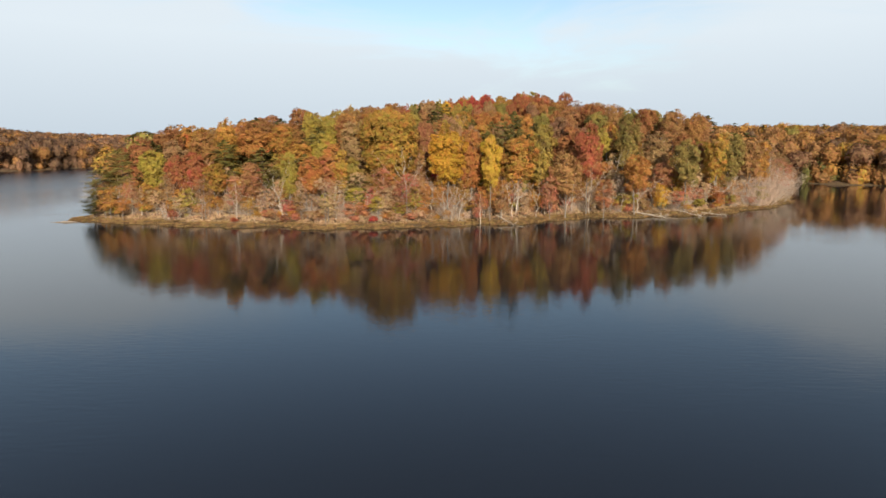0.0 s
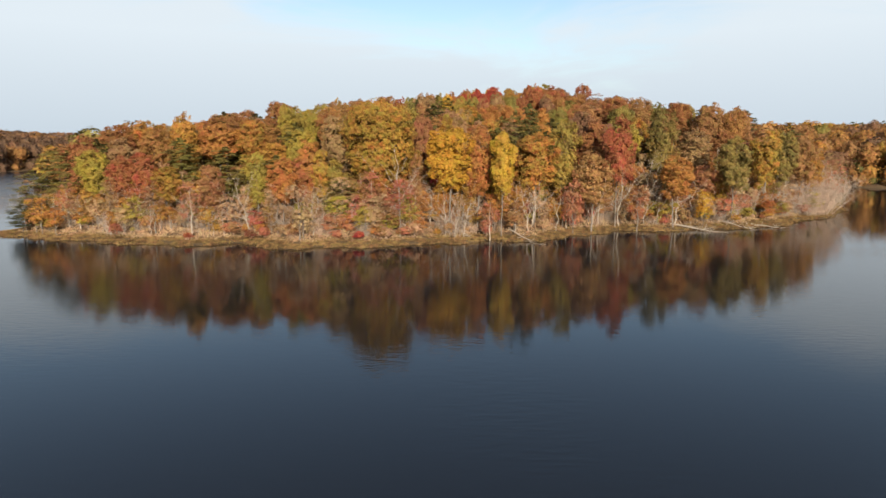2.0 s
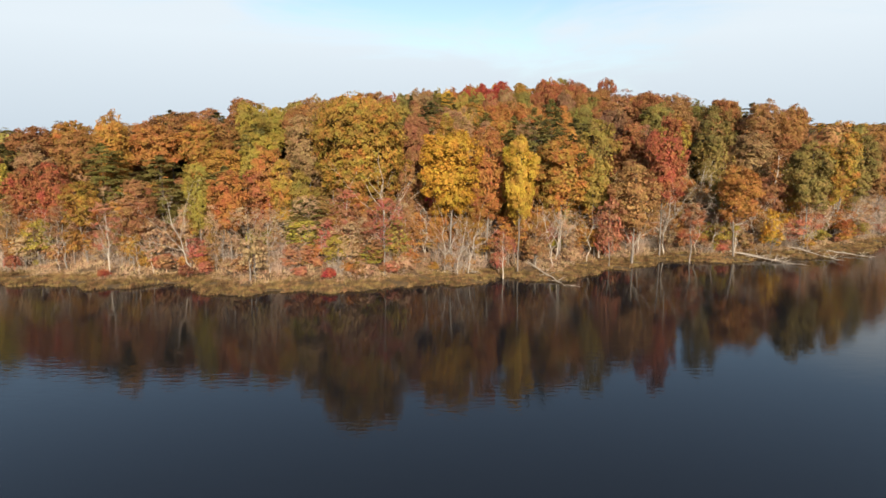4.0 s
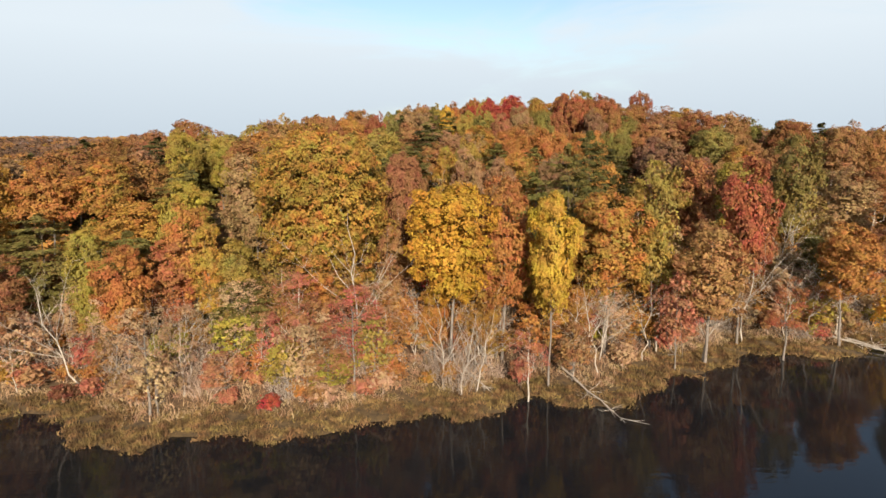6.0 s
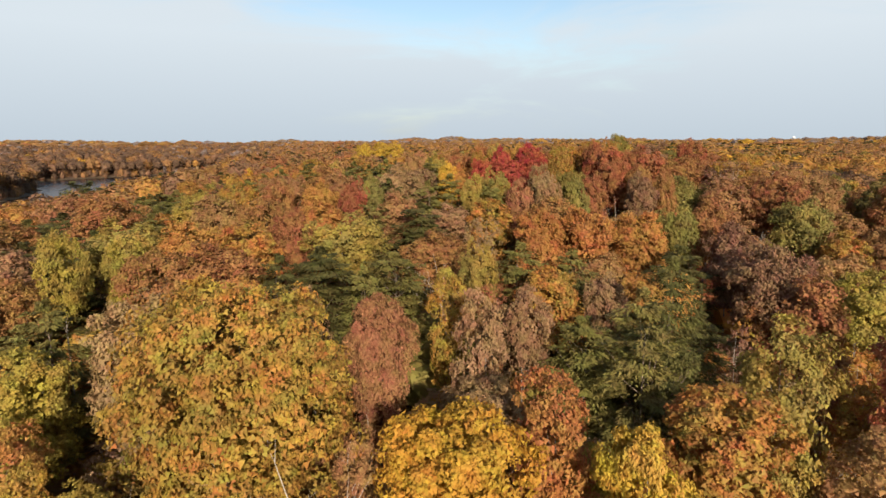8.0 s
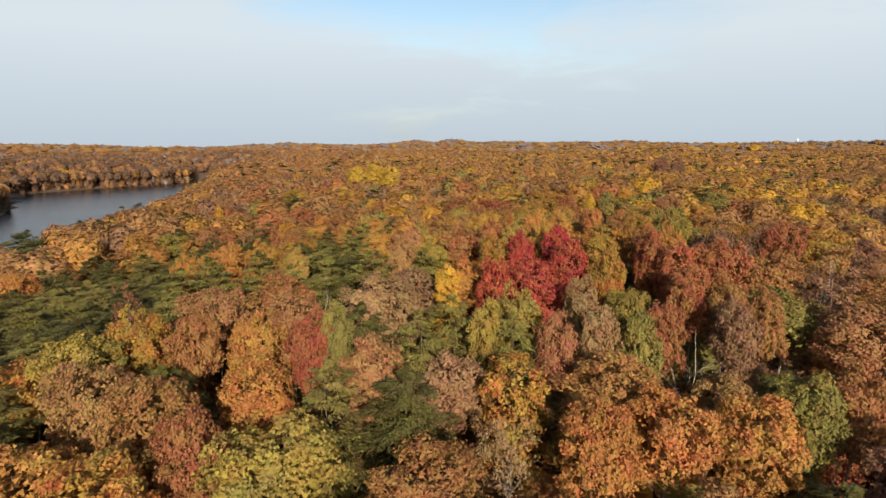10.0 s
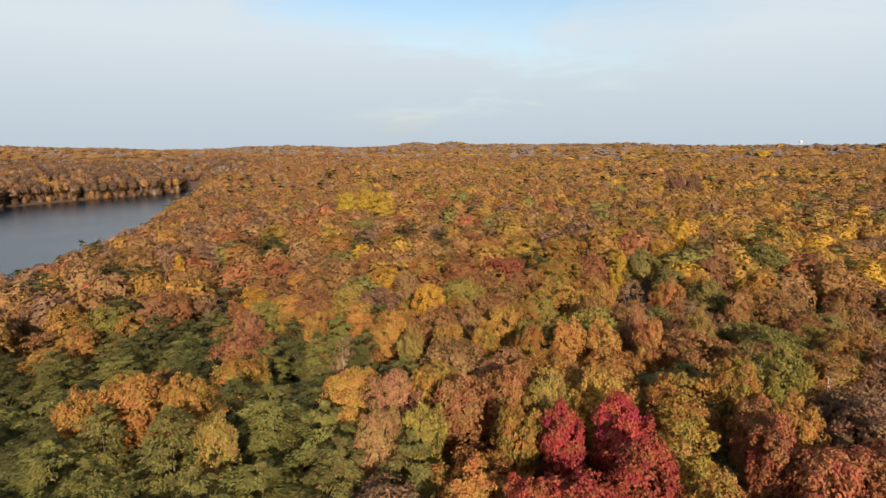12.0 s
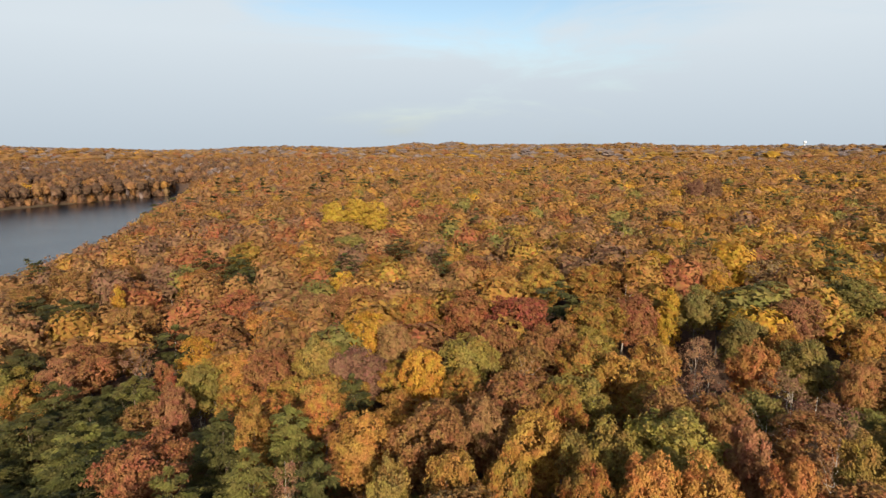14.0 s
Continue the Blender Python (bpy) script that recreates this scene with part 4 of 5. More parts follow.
broad("tanorange", 79.0, 214.0, 32.4, 4.6)
broad("rust", 87.5, 216.5, 31.8, 4.6)
pine("pine", 84.0, 230.0, 32.6, 5.0)
pine("pine", 99.0, 233.0, 31.2, 5.2)
broad("tanorange", 93.0, 226.0, 31.0, 4.6)
broad("olive", 75.0, 228.0, 34.0, 4.8)
broad("maroon", 166.0, 625.0, 41.5, 7.0)
broad("maroon", 179.0, 628.0, 41.5, 7.0)
broad("yellow", -43.5, 474.0, 40.4, 6.0)
broad("yellow", -35.0, 477.5, 40.8, 6.2)
broad("yellow", -27.0, 473.0, 40.2, 5.6)

# the wooded point in the west
pine("olivepine", -93.0, 167.0, 14.5, 4.2)
pine("olivepine", -88.5, 170.5, 19.5, 5.2)
pine("pine", -83.0, 176.0, 21.5, 4.6)
pine("pine", -94.5, 164.5, 7.0, 2.2)
small("tanorange", -90.5, 163.2, 9.0, 2.8)
small("goldorange", -88.5, 161.5, 9.5, 3.0)
small("orange", -84.5, 160.5, 7.5, 2.6)
broad("rust", -84.0, 172.0, 22.5, 4.6)
broad("yellowgreen", -78.0, 165.5, 19.0, 4.2)
broad("redorange", -70.5, 163.5, 17.5, 3.6)
broad("rust", -79.5, 180.0, 25.5, 5.2)
# the brushy eastern end
oval("goldolive", 84.0, 190.0, 25.0, 4.6)
oval("olive", 91.0, 195.0, 24.5, 4.6)
broad("tanorange", 98.5, 199.0, 22.5, 4.6)
oval("goldorange", 104.5, 204.0, 22.0, 3.8)
sparse("tan", 110.0, 207.0, 19.0, 4.6)
sparse("redpink", 116.0, 212.0, 16.0, 4.4)
sparse("tan", 119.0, 220.0, 18.0, 4.8)
sparse("tanorange", 125.0, 226.0, 15.0, 4.4)
sparse("tan", 128.0, 234.0, 17.0, 4.6)
sparse("tan", 131.0, 243.0, 16.0, 4.4)
# leafless trees along the bank and on the hill
bare("pale", -9.9, 161.5, 23.5, 2)
bare("pale", -29.0, 153.5, 13.5, 2, (0.0, -0.14))
bare("pale", -40.5, 157.5, 17.5, 2, (0.05, -0.3))
bare("pale", -27.0, 154.5, 12.0, 2, (0.0, 0.16))
bare("pale", 0.2, 157.0, 13.5, 2)
bare("pale", 2.4, 155.5, 12.0, 2, (0.0, 0.12))
bare("pale", 4.0, 156.5, 13.0, 2, (0.0, 0.2))
bare("pale", 18.6, 160.5, 14.0, 2)
bare("pale", 25.5, 166.0, 13.0, 2, (0, 0.1))
bare("pale", 33.5, 167.0, 14.0, 2, (0, 0.2))
bare("pale", 42.0, 174.0, 19.0, 2)
bare("pale", 51.0, 174.5, 14.0, 2, (0, 0.25))
for i in range(26):
    bx = -96 + i * 8.4 + pick.uniform(-3, 3)
    by = 150.0
    while from_shore(bx, by) < pick.uniform(5, 12):
        by += 1.0
    bare("pale", bx, by, pick.uniform(8, 16), 2, (pick.uniform(-0.1, 0.1), pick.uniform(-0.2, 0.2)))

for i in range(52):
    bx = -94 + i * 4.15 + pick.uniform(-2, 2)
    by = 146.0
    want = pick.uniform(5, 13)
    while from_shore(bx, by) < want:
        by += 0.7
    bare("pale", bx, by, foot_at(bx, by) + pick.uniform(6.5, 12), 2, (pick.uniform(-0.12, 0.12), pick.uniform(-0.22, 0.22)))

# ---- the wood filled in between ----
MIX_OAK = ["rust"] * 5 + ["orange"] * 4 + ["tan"] * 2 + ["tanorange"] * 3 + ["goldorange"] * 4 + ["maroon"] + ["goldolive"] * 6 + ["olive"] * 2 + ["yellowolive"] * 3
MIX_SHORE = ["goldorange"] * 4 + ["goldolive"] * 4 + ["tanorange"] * 3 + ["orange"] * 2 + ["olive"] * 2 + ["yellowgreen"] * 2 + ["rust", "tan", "tan", "redorange"]


def pine_share(x, y):
    """How common pines are: a grove on the western slope, some elsewhere."""
    grove = math.exp(-((x + 46) / 44) ** 4 - ((y - 258) / 46) ** 4)
    return 0.06 + 0.88 * grove + 0.25 * math.exp(-((x - 2) / 26) ** 2 - ((y - 184) / 14) ** 2)


class Spacing:
    """Keeps trees apart."""

    def __init__(self, cell, share=0.74):
        self.cell, self.share, self.held = cell, share, {}

    def near(self, x, y, r):
        k = int(math.ceil((r + 7) / self.cell))
        cx, cy = int(x // self.cell), int(y // self.cell)
        for i in range(cx - k, cx + k + 1):
            for j in range(cy - k, cy + k + 1):
                for px, py, pr in self.held.get((i, j), ()):
                    if math.hypot(px - x, py - y) < (pr + r) * self.share:
                        return True
        return False

    def add(self, x, y, r):
        self.held.setdefault((int(x // self.cell), int(y // self.cell)), []).append((x, y, r))


gaps = Spacing(8)
for x, y, r in planted:
    gaps.add(x, y, r)


def close_by(x, y):
    """The stretch of wood that is flown over low."""
    return y < 186 or (abs(x - 4) < 84 and y < 318)


def fill_close():
    rng = random.Random(23)
    for n in range(24000):
        x, y = rng.uniform(-106, 132), rng.uniform(146, 320)
        if not close_by(x, y):
            continue
        s = from_shore(x, y)
        if s < 6.5:
            continue
        r = rng.uniform(3.8, 5.8) if s > 12 else rng.uniform(3.0, 4.2)
        if gaps.near(x, y, r):
            continue
        foot = foot_at(x, y)
        tall = rng.uniform(15.5, 20 if y < 196 else 19.5) if s > 12 else rng.uniform(12.5, 17)
        if x < -81:
            continue
        roll_dice = rng.random()
        full = r * 1.12
        if x > 30 and y > 196 and rng.random() < 0.8:
            if rng.random() < 0.2:
                bare("pale", x, y, foot + tall * 0.85, 2)
            elif rng.random() < (0.45 if y < 245 else 0.3):
                sparse(rng.choice(["maroon", "tanorange", "rust"]), x, y, foot + tall, full)
            else:
                broad(rng.choice(["rust", "tanorange", "maroon", "olive", "tanorange"] if y < 245 else ["goldolive", "olive", "rust", "rust", "maroon", "yellowolive"]), x, y, foot + tall * 0.95, full)
            gaps.add(x, y, r)
            continue
        if roll_dice < pine_share(x, y):
            pine(rng.choice(["pine", "olivepine"]), x, y, foot + tall * 0.92, full * 0.92)
        elif roll_dice > 0.97:
            bare("pale", x, y, foot + tall * 0.9, 2)
        elif rng.random() < 0.25:
            oval(rng.choice(MIX_SHORE if s < 25 else MIX_OAK), x, y, foot + tall, full * 0.9)
        else:
            broad(rng.choice(MIX_SHORE if s < 25 else MIX_OAK), x, y, foot + tall, full)
        gaps.add(x, y, r)


fill_close()

# tall tan brush at the eastern end
for i in range(36):
    ex = pick.uniform(98, 131)
    ey = 150.0 + (ex - 60) * 0.6
    while from_shore(ex, ey) < 4 + 7 * (i % 3) / 2:
        ey += 1.0
    thicket(ex, ey, pick.uniform(2.0, 3.2))

# young trees under the thin eastern wood
young = random.Random(57)
for i in range(60):
    yx, yy = young.uniform(18, 84), young.uniform(180, 300)
    small(young.choice(["maroon", "rust", "olive", "maroon", "goldolive", "redorange"]), yx, yy, foot_at(yx, yy) + young.uniform(5, 10), young.uniform(2.2, 3.4))

# bushes and brush along the bank
plant("bush", "crimson", -17.4, 150.6, 2.9, 1.6, "shrub", "shore shrubs")
plant("bush", "red", -40.0, 153.5, 2.8, 1.7, "shrub", "shore shrubs")
plant("bush", "redpink", -37.5, 154.5, 3.4, 1.7, "shrub", "shore shrubs")
plant("bush", "crimson", -52.5, 152.5, 2.3, 1.3, "shrub", "shore shrubs")
plant("bush", "redpink", -22.0, 152.0, 3.0, 1.6, "shrub", "shore shrubs")
plant("bush", "tanorange", -13.0, 152.0, 3.6, 1.7, "shrub", "shore shrubs")
plant("bush", "redpink", 9.0, 157.5, 4.6, 1.6, "shrub", "shore shrubs")
bank_rng = random.Random(31)


def on_bank(x, least, most):
    want, y = bank_rng.uniform(least, most), 141.0
    while from_shore(x, y) < want:
        y += 0.5
    return y


for i in range(240):
    bx = -100 + i * 0.96 + bank_rng.uniform(-1.5, 1.5)
    by = on_bank(bx, 4.0, 17)
    bh = bank_rng.uniform(1.3, 4.2)
    plant("bush", bank_rng.choice(["tanorange", "straw", "orange", "tan", "redpink", "straw", "goldorange", "yellowgreen", "redpink", "tanorange"]), bx, by, foot_at(bx, by) + bh, bh * bank_rng.uniform(0.5, 0.8), "shrub", "shore shrubs")
for i in range(150):
    bx = -98 + i * 1.5 + bank_rng.uniform(-1.2, 1.2)
    thicket(bx, on_bank(bx, 5.0, 18), bank_rng.uniform(0.7, 1.55))
for i in range(46):
    bx = -94 + i * 4.6 + bank_rng.uniform(-2, 2)
    by = on_bank(bx, 5, 13)
    sparse(bank_rng.choice(["straw", "tan", "redpink", "straw", "orange"]), bx, by, foot_at(bx, by) + bank_rng.uniform(7, 13), bank_rng.uniform(2.2, 3.4))
for i in range(100):
    bx = -96 + i * 2.0 + bank_rng.uniform(-2, 2)
    by = on_bank(bx, 9, 26)
    if -66 < bx < -30 and i % 4:
        continue
    small(bank_rng.choice(["goldorange", "orange", "tanorange", "goldolive", "yellowolive", "straw"]), bx, by, foot_at(bx, by) + bank_rng.uniform(8, 13), bank_rng.uniform(2.4, 3.6))
for i in range(64):
    bx = -97 + i * 3.5 + bank_rng.uniform(-1.5, 1.5)
    by = on_bank(bx, 4.8, 9.5)
    small(bank_rng.choice(["straw", "tanorange", "orange", "straw", "yellowgreen", "goldorange", "redpink"]), bx, by, foot_at(bx, by) + bank_rng.uniform(4, 8.5), bank_rng.uniform(1.8, 3.0))
for i in range(115):
    bx = -98 + i * 1.95 + bank_rng.uniform(-2, 2)
    by = on_bank(bx, 5.5, 20)
    small(bank_rng.choice(["straw", "tanorange", "goldorange", "straw", "yellowolive", "goldorange", "orange"]), bx, by, foot_at(bx, by) + bank_rng.uniform(4.5, 10), bank_rng.uniform(2.2, 3.4))


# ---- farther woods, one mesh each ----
WOOD_COLOURS = ["rust", "orange", "tan", "tanorange", "goldorange", "maroon", "gold", "yellow", "redorange", "olive", "pine", "goldolive", "greybrown", "hazemauve"]


def wood(name, label, spots, shapes):
    """Joins a crown for each (x, y, foot, height, radius, colour) into one mesh."""
    rng = np.random.default_rng(77)
    V, F, M, base = [], [], [], 0
    for x, y, foot, h, r, colour in spots:
        if h < 15.5 and len(shapes) > 2:
            v, f = shapes[2][rng.integers(0, len(shapes[2]))]
        else:
            v, f = shapes[1 if colour == "pine" and len(shapes) > 1 else 0][rng.integers(0, len(shapes[0]) if colour != "pine" or len(shapes) < 2 else len(shapes[1]))]
        a = rng.uniform(0, 6.28)
        c, s = math.cos(a), math.sin(a)
        w = np.empty_like(v)
        r *= 1.22
        w[:, 0], w[:, 1] = (v[:, 0] * c - v[:, 1] * s) * r + x, (v[:, 0] * s + v[:, 1] * c) * r + y
        w[:, 2] = v[:, 2] * h + foot
        V.append(w)
        F.append(f + base)
        M.append(np.full(len(f), WOOD_COLOURS.index(colour)))
        base += len(v)
    me = mesh_of(name, np.concatenate(V), np.concatenate(F), [LEAF[c] for c in WOOD_COLOURS], np.concatenate(M))
    return tagged(new(name, me), label, "woodland", kind="stuff")


def simple_crown(seed, leaves, leaf, low=6.0, lobes=15, heart=(9, 5), hull=0.86):
    """A rounded crown seen from afar: swelling boughs with creases between them, leaf sprays all over and a shaded heart inside."""
    rng = np.random.default_rng(seed)
    d = unit(rng.normal(size=(40, 3)) * (1, 1, 0.8) + (0, 0, 0.35))
    bough = [d[0]]
    for one in d[1:]:
        if len(bough) < lobes and max(float(one @ b) for b in bough) < 0.86:
            bough.append(one)
    bough = np.array(bough)
    reach = rng.uniform(0.82, 1.08, len(bough))
    mid, half = (low + 21.5) / 2, (21.5 - low) / 2

    def shell(way):
        near = np.exp((way @ bough.T - 1) * 9) * reach
        k = np.argmax(near, 1)
        r = 0.66 + 0.36 * near[np.arange(len(way)), k] ** 0.8
        return r, unit(way * 0.75 + (way - bough[k]) * 1.5)

    way = unit(rng.normal(size=(leaves, 3)) + (0, 0, 0.25))
    r, out = shell(way)
    r = r * (1 + rng.normal(size=leaves) * 0.035)
    C = way * r[:, None] * (5.3, 5.3, half) + (0, 0, mid)
    N = unit(out + (0, 0, 0.15) + rng.normal(size=(leaves, 3)) * 0.2)
    v, f = sprays(rng, C, N, np.full(leaves, leaf))
    around, up = heart
    core, tri = [], []
    for j in range(up + 1):
        for k in range(around):
            w, e = 2 * math.pi * (k + 0.5 * (j % 2)) / around, math.pi * (j / up - 0.5)
            core.append((math.cos(e) * math.cos(w), math.cos(e) * math.sin(w), math.sin(e)))
    core = np.array(core)
    cr, _ = shell(unit(core))
    core = core * (cr * hull * rng.uniform(0.86, 1.08, len(core)))[:, None] * (5.3, 5.3, half) + (0, 0, mid)
    for j in range(up):
        for k in range(around):
            a, c = j * around + k, j * around + (k + 1) % around
            tri += [(a, c, a + around), (c, c + around, a + around)]
    return np.concatenate([v, core]) / (5.3, 5.3, 22), np.concatenate([f, np.array(tri) + len(v)])


def simple_pine(seed, levels, per_level, tufts, leaf):
    v, f, spots = needle_crown(seed, levels, per_level, tufts, leaf)
    return v / (3.8, 3.8, 22), f


def wood_colour(rng, x, y):
    n = noise.noise((x / 120, y / 120, 0.5)) + 0.5 * noise.noise((x / 33, y / 33, 4.1)) + rng.uniform(-0.2, 0.2)
    east = min(max((x - 20) / 160, 0), 1) * min(max((y - 300) / 150, 0), 1)
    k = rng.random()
    # haze painted in: the share of paler, greyer crowns grows with distance
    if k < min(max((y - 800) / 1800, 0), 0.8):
        return rng.choice(["hazemauve", "hazemauve", "tan", "tanorange", "rust"])
    if x < -280 and y < 1250 and k < 0.93:
        return rng.choice(["greybrown", "greybrown", "rust", "maroon", "greybrown", "greybrown", "maroon", "tanorange"])
    if k < 0.05 + 0.5 * math.exp(-((x + 75) / 35) ** 2 - ((y - 285) / 45) ** 2):
        return "pine"
    if k < 0.13:
        return rng.choice(["olive", "goldolive", "pine"])
    if x < -40 - 0.1 * (y - 300) + 50 * noise.noise((x / 40, y / 40, 9.3)) and y > 330 and k < 0.85:
        return rng.choice(["rust", "tanorange", "redorange", "orange", "rust", "maroon", "tanorange"])
    if x > 120 and 230 < y < 400 and k < 0.9:
        return rng.choice(["rust", "rust", "tanorange", "orange", "maroon", "greybrown", "rust", "greybrown"])
    if n + 0.3 * east > 0.45:
        return rng.choice(["gold", "goldorange", "goldorange", "goldolive", "orange"])
    if y > 450 and k < 0.62:
        return rng.choice(["tanorange", "orange", "rust", "tanorange", "rust", "goldorange"])
    if n < -0.42:
        return rng.choice(["maroon", "redorange", "rust", "rust"])
    return rng.choice(["rust", "rust", "tanorange", "orange", "rust", "tanorange", "orange", "maroon", "redorange", "rust", "goldolive", "goldorange"])


def scatter(seed, inside, count, box, radius, tall, margin=3.0):
    rng = random.Random(seed)
    xs = np.array([(rng.uniform(box[0], box[1]), rng.uniform(box[2], box[3])) for n in range(count)])
    xs = xs[inside(xs[:, 0], xs[:, 1])]
    s = inland(xs[:, 0], xs[:, 1])
    keep = s > margin
    xs, s = xs[keep], s[keep]
    z = rise(xs[:, 0], xs[:, 1], s)
    out = []
    for (x, y), edge, foot in zip(xs, s, z):
        r = rng.uniform(*radius)
        if gaps.near(x, y, r):
            continue
        gaps.add(x, y, r)
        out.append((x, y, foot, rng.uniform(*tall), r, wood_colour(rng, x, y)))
        if edge < 24 and y < 1200:
            for k in range(4 if y > 450 else 6):
                ex, ey = x + rng.uniform(-5, 5), y + rng.uniform(-5, 5)
                es = from_shore(ex, ey)
                if es > 0.5:
                    out.append((ex, ey, foot_at(ex, ey) - 0.5, rng.uniform(5, 15), rng.uniform(2.8, 4.4), wood_colour(rng, ex, ey)))
    return out


def in_view(x, y, slack):
    return (np.abs(x) < 0.76 * np.maximum(y, 0) + slack) & (y > 100)


middle = scatter(41, lambda x, y: in_view(x, y, 20) & ~((y < 186) & (x > -110) & (x < 135)) & ~((np.abs(x - 4) < 84) & (y < 318)), 60000, (-420, 480, 150, 640), (4.2, 6.4), (17, 22), 2.8)
MID = ([simple_crown(400 + i, 860, 0.75, 7.0, hull=0.76) for i in range(7)], [simple_pine(420 + i, 14, 8, 16, 0.75) for i in range(5)])
BACK = ([simple_crown(410 + i, 310, 1.02, 7.0, 13, (8, 5), 0.8) for i in range(7)], [simple_pine(430 + i, 10, 6, 6, 1.5) for i in range(4)])
SHORE = [simple_crown(520 + i, 190, 1.2, -6.0, 15, (9, 7), 0.74) for i in range(5)]
MID, BACK = (*MID, SHORE), (*BACK, SHORE)
wood("middle_wood", "dense autumn woodland in rust, orange, gold and green", [s for s in middle if s[1] < 415], MID)
wood("back_wood", "autumn woodland beyond, in rust, orange, gold and green", [s for s in middle if s[1] >= 415], BACK)

# saplings and shrubs under the nearer trees, too many to count
low_rng = random.Random(88)
low_gaps = Spacing(6, 0.6)
undergrowth = []
for i in range(6400):
    ux, uy = low_rng.uniform(-92, 100), low_rng.uniform(160, 322)
    us = from_shore(ux, uy)
    ur = low_rng.uniform(2.4, 4.0)
    if us < 15 or not close_by(ux, uy) or low_gaps.near(ux, uy, ur):
        continue
    low_gaps.add(ux, uy, ur)
    undergrowth.append((ux, uy, foot_at(ux, uy) - 1.2, low_rng.uniform(5, 11), ur, low_rng.choice(["rust", "maroon", "olive", "rust", "goldolive", "maroon", "tanorange"] if us > 45 else ["tan", "tanorange", "goldolive", "orange", "olive"])))
LOW = ([simple_crown(500 + i, 200, 0.95, 2.0, 13) for i in range(4)],)
wood("undergrowth", "rust and olive saplings and shrubs under the oaks", undergrowth, LOW)
gaps = Spacing(14, 0.62)
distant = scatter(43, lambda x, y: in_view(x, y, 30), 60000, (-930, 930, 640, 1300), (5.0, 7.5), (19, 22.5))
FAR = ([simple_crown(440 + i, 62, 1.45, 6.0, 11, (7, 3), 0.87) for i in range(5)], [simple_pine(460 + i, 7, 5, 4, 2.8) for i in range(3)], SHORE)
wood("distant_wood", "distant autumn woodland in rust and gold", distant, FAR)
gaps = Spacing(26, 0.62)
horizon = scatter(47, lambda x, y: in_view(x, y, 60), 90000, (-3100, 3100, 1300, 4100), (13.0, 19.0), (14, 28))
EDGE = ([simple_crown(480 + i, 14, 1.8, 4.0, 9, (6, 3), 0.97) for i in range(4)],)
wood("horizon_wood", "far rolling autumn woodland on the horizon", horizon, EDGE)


# ---- marsh fringe and dry grass along the near bank ----
def tufts(name, label, seed, count, least, most, tall, wide, colour):
    rng = np.random.default_rng(seed)
    P = np.stack([rng.uniform(-108, 134, count * 22), rng.uniform(140, 240, count * 22)], 1)
    s = inland(P[:, 0], P[:, 1])
    patch = np.sin(P[:, 0] * 0.9 + 2 * np.sin(P[:, 1] * 0.7)) + np.sin(P[:, 1] * 1.3 + P[:, 0] * 0.4)
    P = P[(s > least) & (s < most) & (patch > -1.1)][:count]
    z = np.maximum(rise(P[:, 0], P[:, 1]), 0)
    blades = 8
    c = np.repeat(np.column_stack([P, z]), blades, 0)
    c[:, :2] += rng.normal(size=(len(c), 2)) * wide
    lean = rng.normal(size=(len(c), 3)) * 0.45 + (0, 0, 1)
    n = unit(np.cross(lean, rng.normal(size=(len(c), 3))))
    h = rng.uniform(0.6, 1.3, len(c)) * tall
    c[:, 2] += h * 0.3
    v, f = sprays(rng, c, n, h, 0.1 if tall > 0.6 else 0.3, unit(lean))
    tagged(new(name, mesh_of(name, v, f, [LEAF[colour]])), label, "grass", kind="stuff")


tufts("marsh_sedge", "brown matted marsh sedge at the water's edge", 61, 16000, -0.5, 5.5, 0.36, 0.3, "reed")
tufts("dry_grass", "tan dry grass on the lake bank", 62, 12000, 4.2, 13, 0.62, 0.34, "grass")


# ---- fallen trees in the shallows ----
def fallen_tree(x0, y0, x1, y1, rise_end, seed, thick=0.11):
    """A dead tree lying from the bank out over the water, with broken side branches."""
    rng = np.random.default_rng(seed)
    root = new("fallen_tree")
    root.location = (x0, y0, float(rise(x0, y0)))
    end = np.array([x1 - x0, y1 - y0, rise_end - root.location[2]])
    stem = bent(rng, (0, 0, 0.15), end, 6, 0.05)
    long = float(np.linalg.norm(end))
    log = new("log", mesh_of("log", *tubes([(stem, thick * np.array([1.2, 1, 0.9, 0.75, 0.6, 0.4, 0.12]))], 7), [BARK["pale"]], smooth=True))
    log.parent = root
    for i in range(24):
        j = rng.integers(2, 7)
        a = stem[j]
        d = unit(unit(end) * 0.7 + rng.normal(size=3) * (0.7, 0.7, 0.45) + (0, 0, 0.15))
        e = a + d * long * rng.uniform(0.12, 0.3)
        e[2] = max(e[2], -0.3 - root.location[2])
        mid = bent(rng, a, e, 2, 0.08)
        t = thick * 0.28
        twig = mid[1] + unit(d + rng.normal(size=3) * 0.5) * long * 0.1
        br = new("branch", mesh_of("branch", *tubes([(mid, [t, t * 0.7, t * 0.2]), ([mid[1], twig], [t * 0.5, t * 0.15])], 4), [BARK["pale"]], smooth=True))
        br.parent = log
    tagged(root, "bleached fallen tree lying in the shallow lake water", "dead tree", "fallen trees")


fallen_tree(14.2, 161.0, 18.4, 150.6, 0.1, 3)
fallen_tree(57.0, 175.0, 62.3, 166.6, 0.15, 4, 0.14)
fallen_tree(54.5, 174.5, 60.0, 169.0, 0.4, 5, 0.14)
fallen_tree(67.5, 179.5, 72.5, 172.0, 0.2, 6, 0.14)
fallen_tree(2.6, 160.0, 6.0, 156.0, 0.3, 7, 0.1)
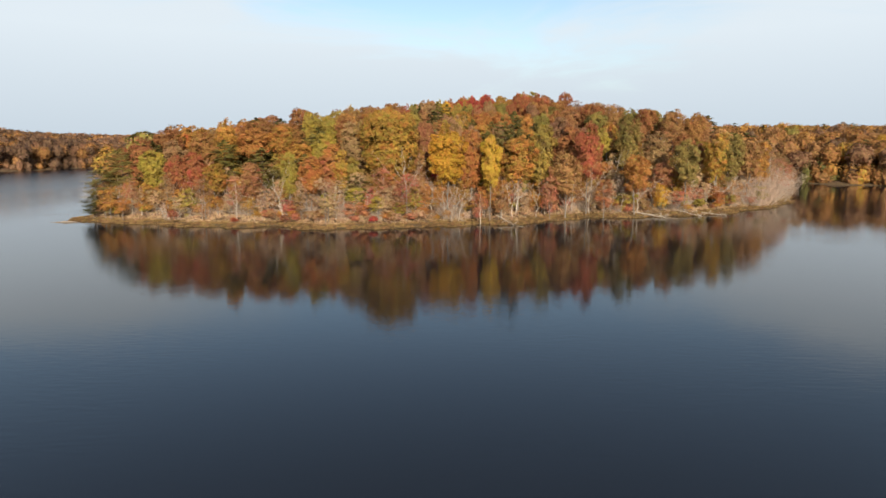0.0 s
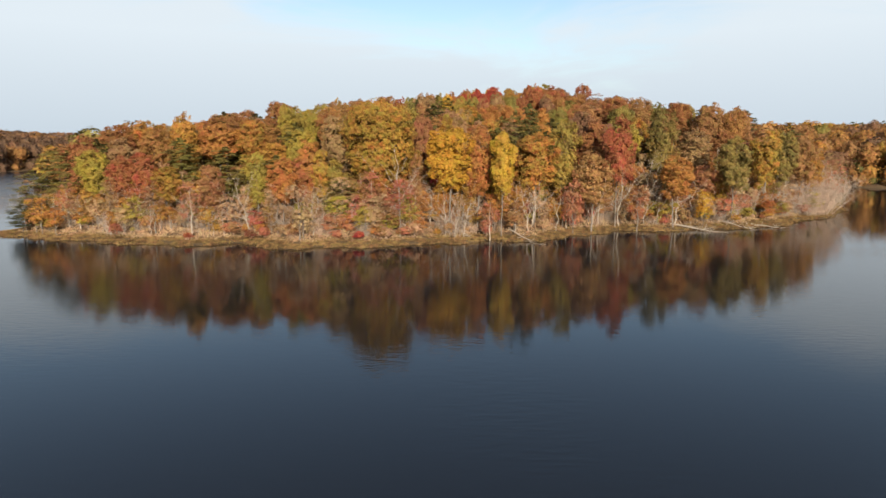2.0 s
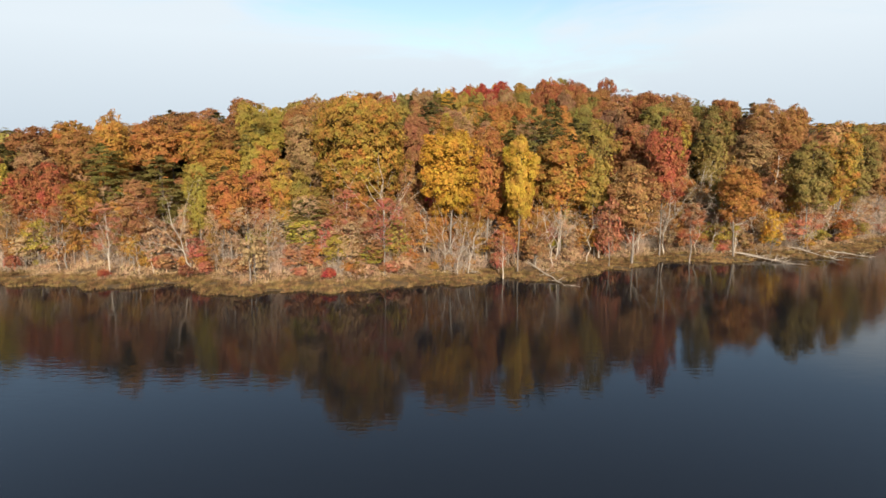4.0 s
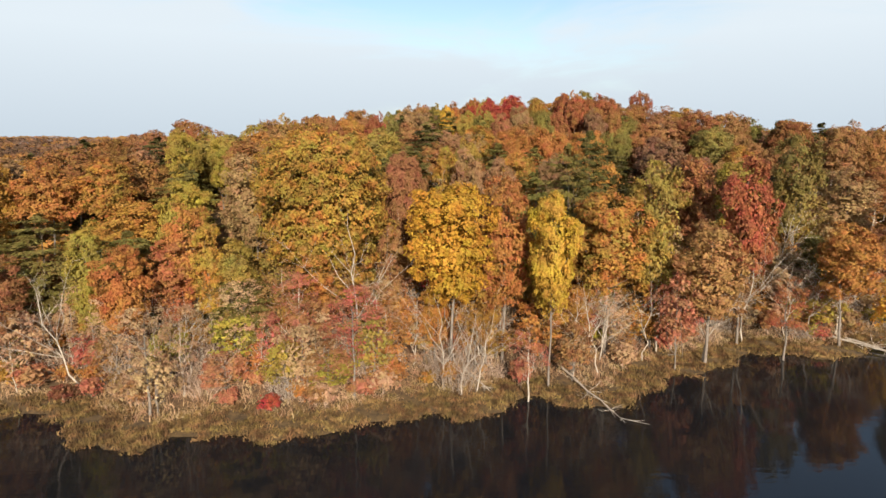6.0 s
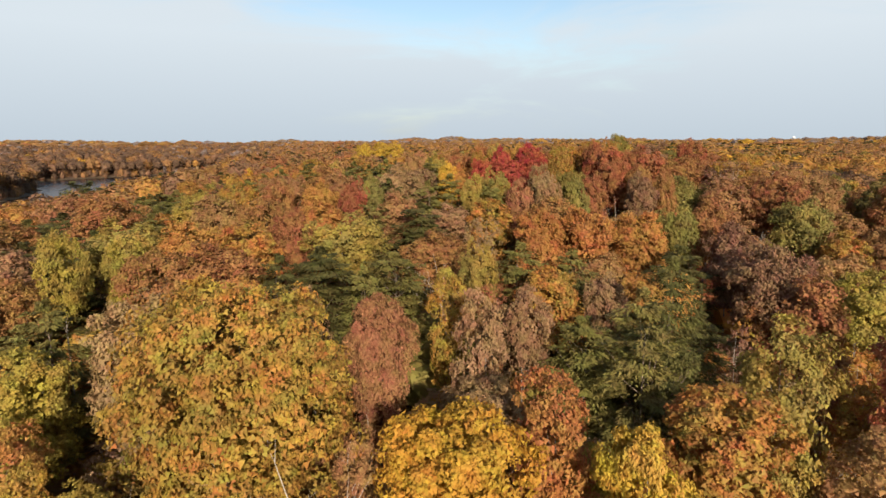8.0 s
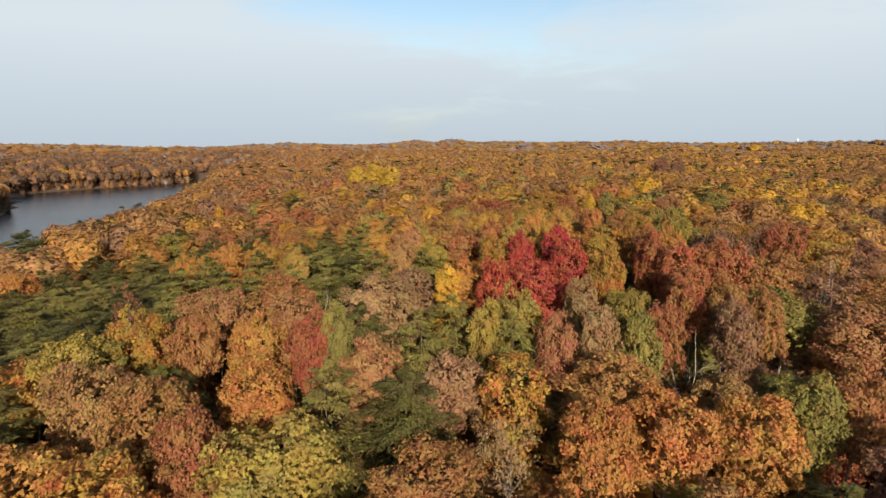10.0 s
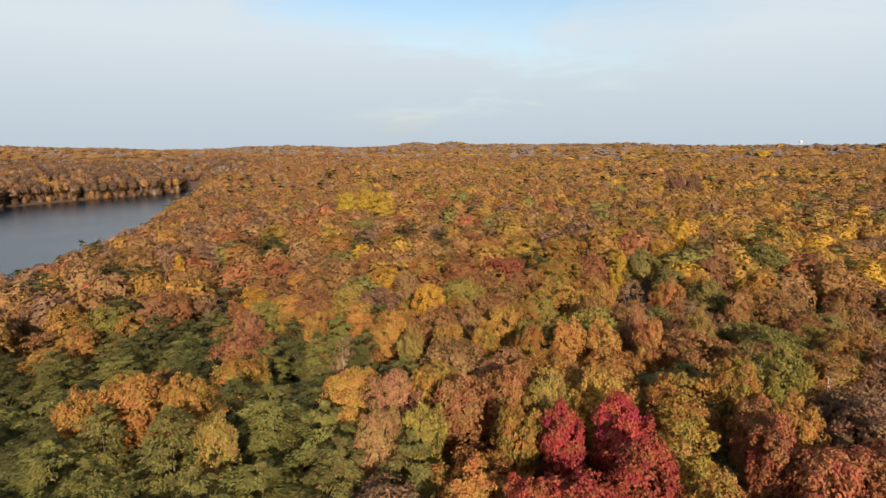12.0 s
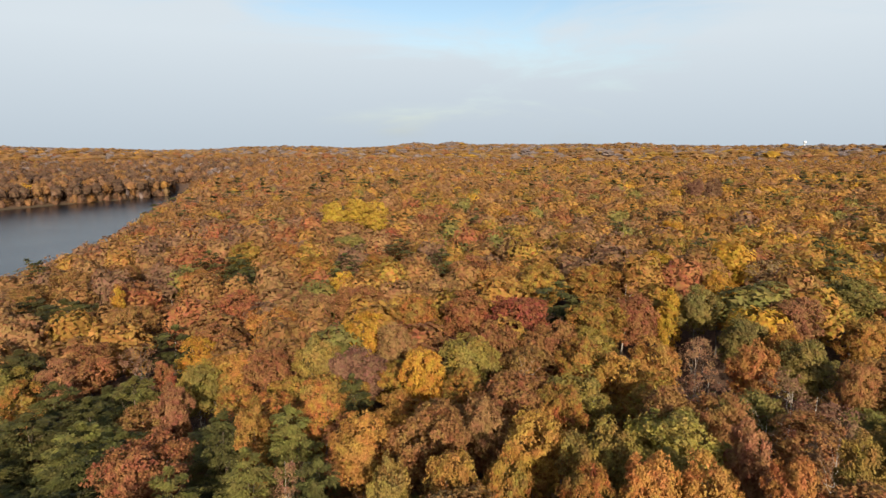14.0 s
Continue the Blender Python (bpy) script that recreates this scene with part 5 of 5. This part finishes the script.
fallen_tree(76.0, 178.5, 80.5, 173.5, 0.2, 8, 0.14)


def drift_log(x0, y0, x1, y1):
    rng = np.random.default_rng(9)
    v, f = tubes([(bent(rng, (x0, y0, 0.03), (x1, y1, 0.0), 8, 0.1), np.array([0.05, 0.2, 0.24, 0.26, 0.26, 0.24, 0.2, 0.14, 0.04]))], 7)
    tagged(new("drift_log", mesh_of("drift_log", v, f, [BARK["grey"]], smooth=True)), "grey waterlogged drift log off the wooded point", "log")


drift_log(-102.7, 158.6, -95.5, 159.4)


# ---- far off: a landing stage at the head of the lake, a water tower on the skyline ----
def box_mesh(name, sx, sy, sz, mat):
    bm = bmesh.new()
    bmesh.ops.create_cube(bm, size=1.0)
    bmesh.ops.scale(bm, vec=(sx, sy, sz), verts=bm.verts)
    bmesh.ops.bevel(bm, geom=bm.edges[:], offset=min(sx, sy, sz) * 0.08, segments=1, affect="EDGES")
    me = bpy.data.meshes.new(name)
    bm.to_mesh(me)
    bm.free()
    me.materials.append(mat)
    return me


def plain(name, colour, rough):
    m, n, l, bsdf, out = nodes_of(name)
    tex = n.new("ShaderNodeTexNoise")
    tex.inputs["Scale"].default_value, tex.inputs["Detail"].default_value = 0.6, 5
    ramp = n.new("ShaderNodeValToRGB")
    ramp.color_ramp.elements[0].color = (*[c * 0.8 for c in colour], 1)
    ramp.color_ramp.elements[1].color = (*colour, 1)
    l.new(tex.outputs[0], ramp.inputs[0])
    l.new(ramp.outputs[0], bsdf.inputs["Base Color"])
    bsdf.inputs["Roughness"].default_value = rough
    return m


WHITE, TIMBER = plain("white_paint", (0.78, 0.78, 0.76), 0.5), plain("weathered_timber", (0.42, 0.36, 0.29), 0.8)


def landing_stage(x, y, turn):
    root = new("landing_stage")
    root.matrix_world = pose(x, y, 0, 0, 0, turn)
    deck = new("deck", box_mesh("deck", 14, 3, 0.3, TIMBER))
    deck.parent, deck.location = root, (0, 0, 0.8)
    roof = new("roof", box_mesh("roof", 8, 3.4, 0.25, WHITE))
    roof.parent, roof.location = root, (-2, 0, 3.2)
    for px in (-5.6, 1.6):
        for py in (-1.3, 1.3):
            post = new("post", box_mesh("post", 0.2, 0.2, 5.0, TIMBER))
            post.parent, post.location = root, (px, py, 0.8)
    tagged(root, "small white-roofed timber landing stage at the lake head", "pier")


landing_stage(-357, 1062, 12)


def water_tower(x, y, top):
    foot = foot_at(x, y)
    root = new("water_tower")
    root.location = (x, y, foot)
    h = top - foot
    v, f = tubes([([(0, 0, 0), (0, 0, h * 0.35), (0, 0, h - 12)], [3.0, 2.4, 2.4])], 14)
    column = new("column", mesh_of("column", v, f, [WHITE], smooth=True))
    column.parent = root
    ring = [(0, 0, h - 13 + 13 * k / 10) for k in range(11)]
    v, f = tubes([(ring, [2.4 + 5.6 * math.sin(math.pi * min(k / 10, 0.97)) ** 0.6 if 0 < k < 10 else 1.2 for k in range(11)])], 16)
    tank = new("tank", mesh_of("tank", v, f, [WHITE], smooth=True))
    tank.parent = root
    tagged(root, "white water tower standing above the distant woods", "water tower")


water_tower(1739, 3200, 82)
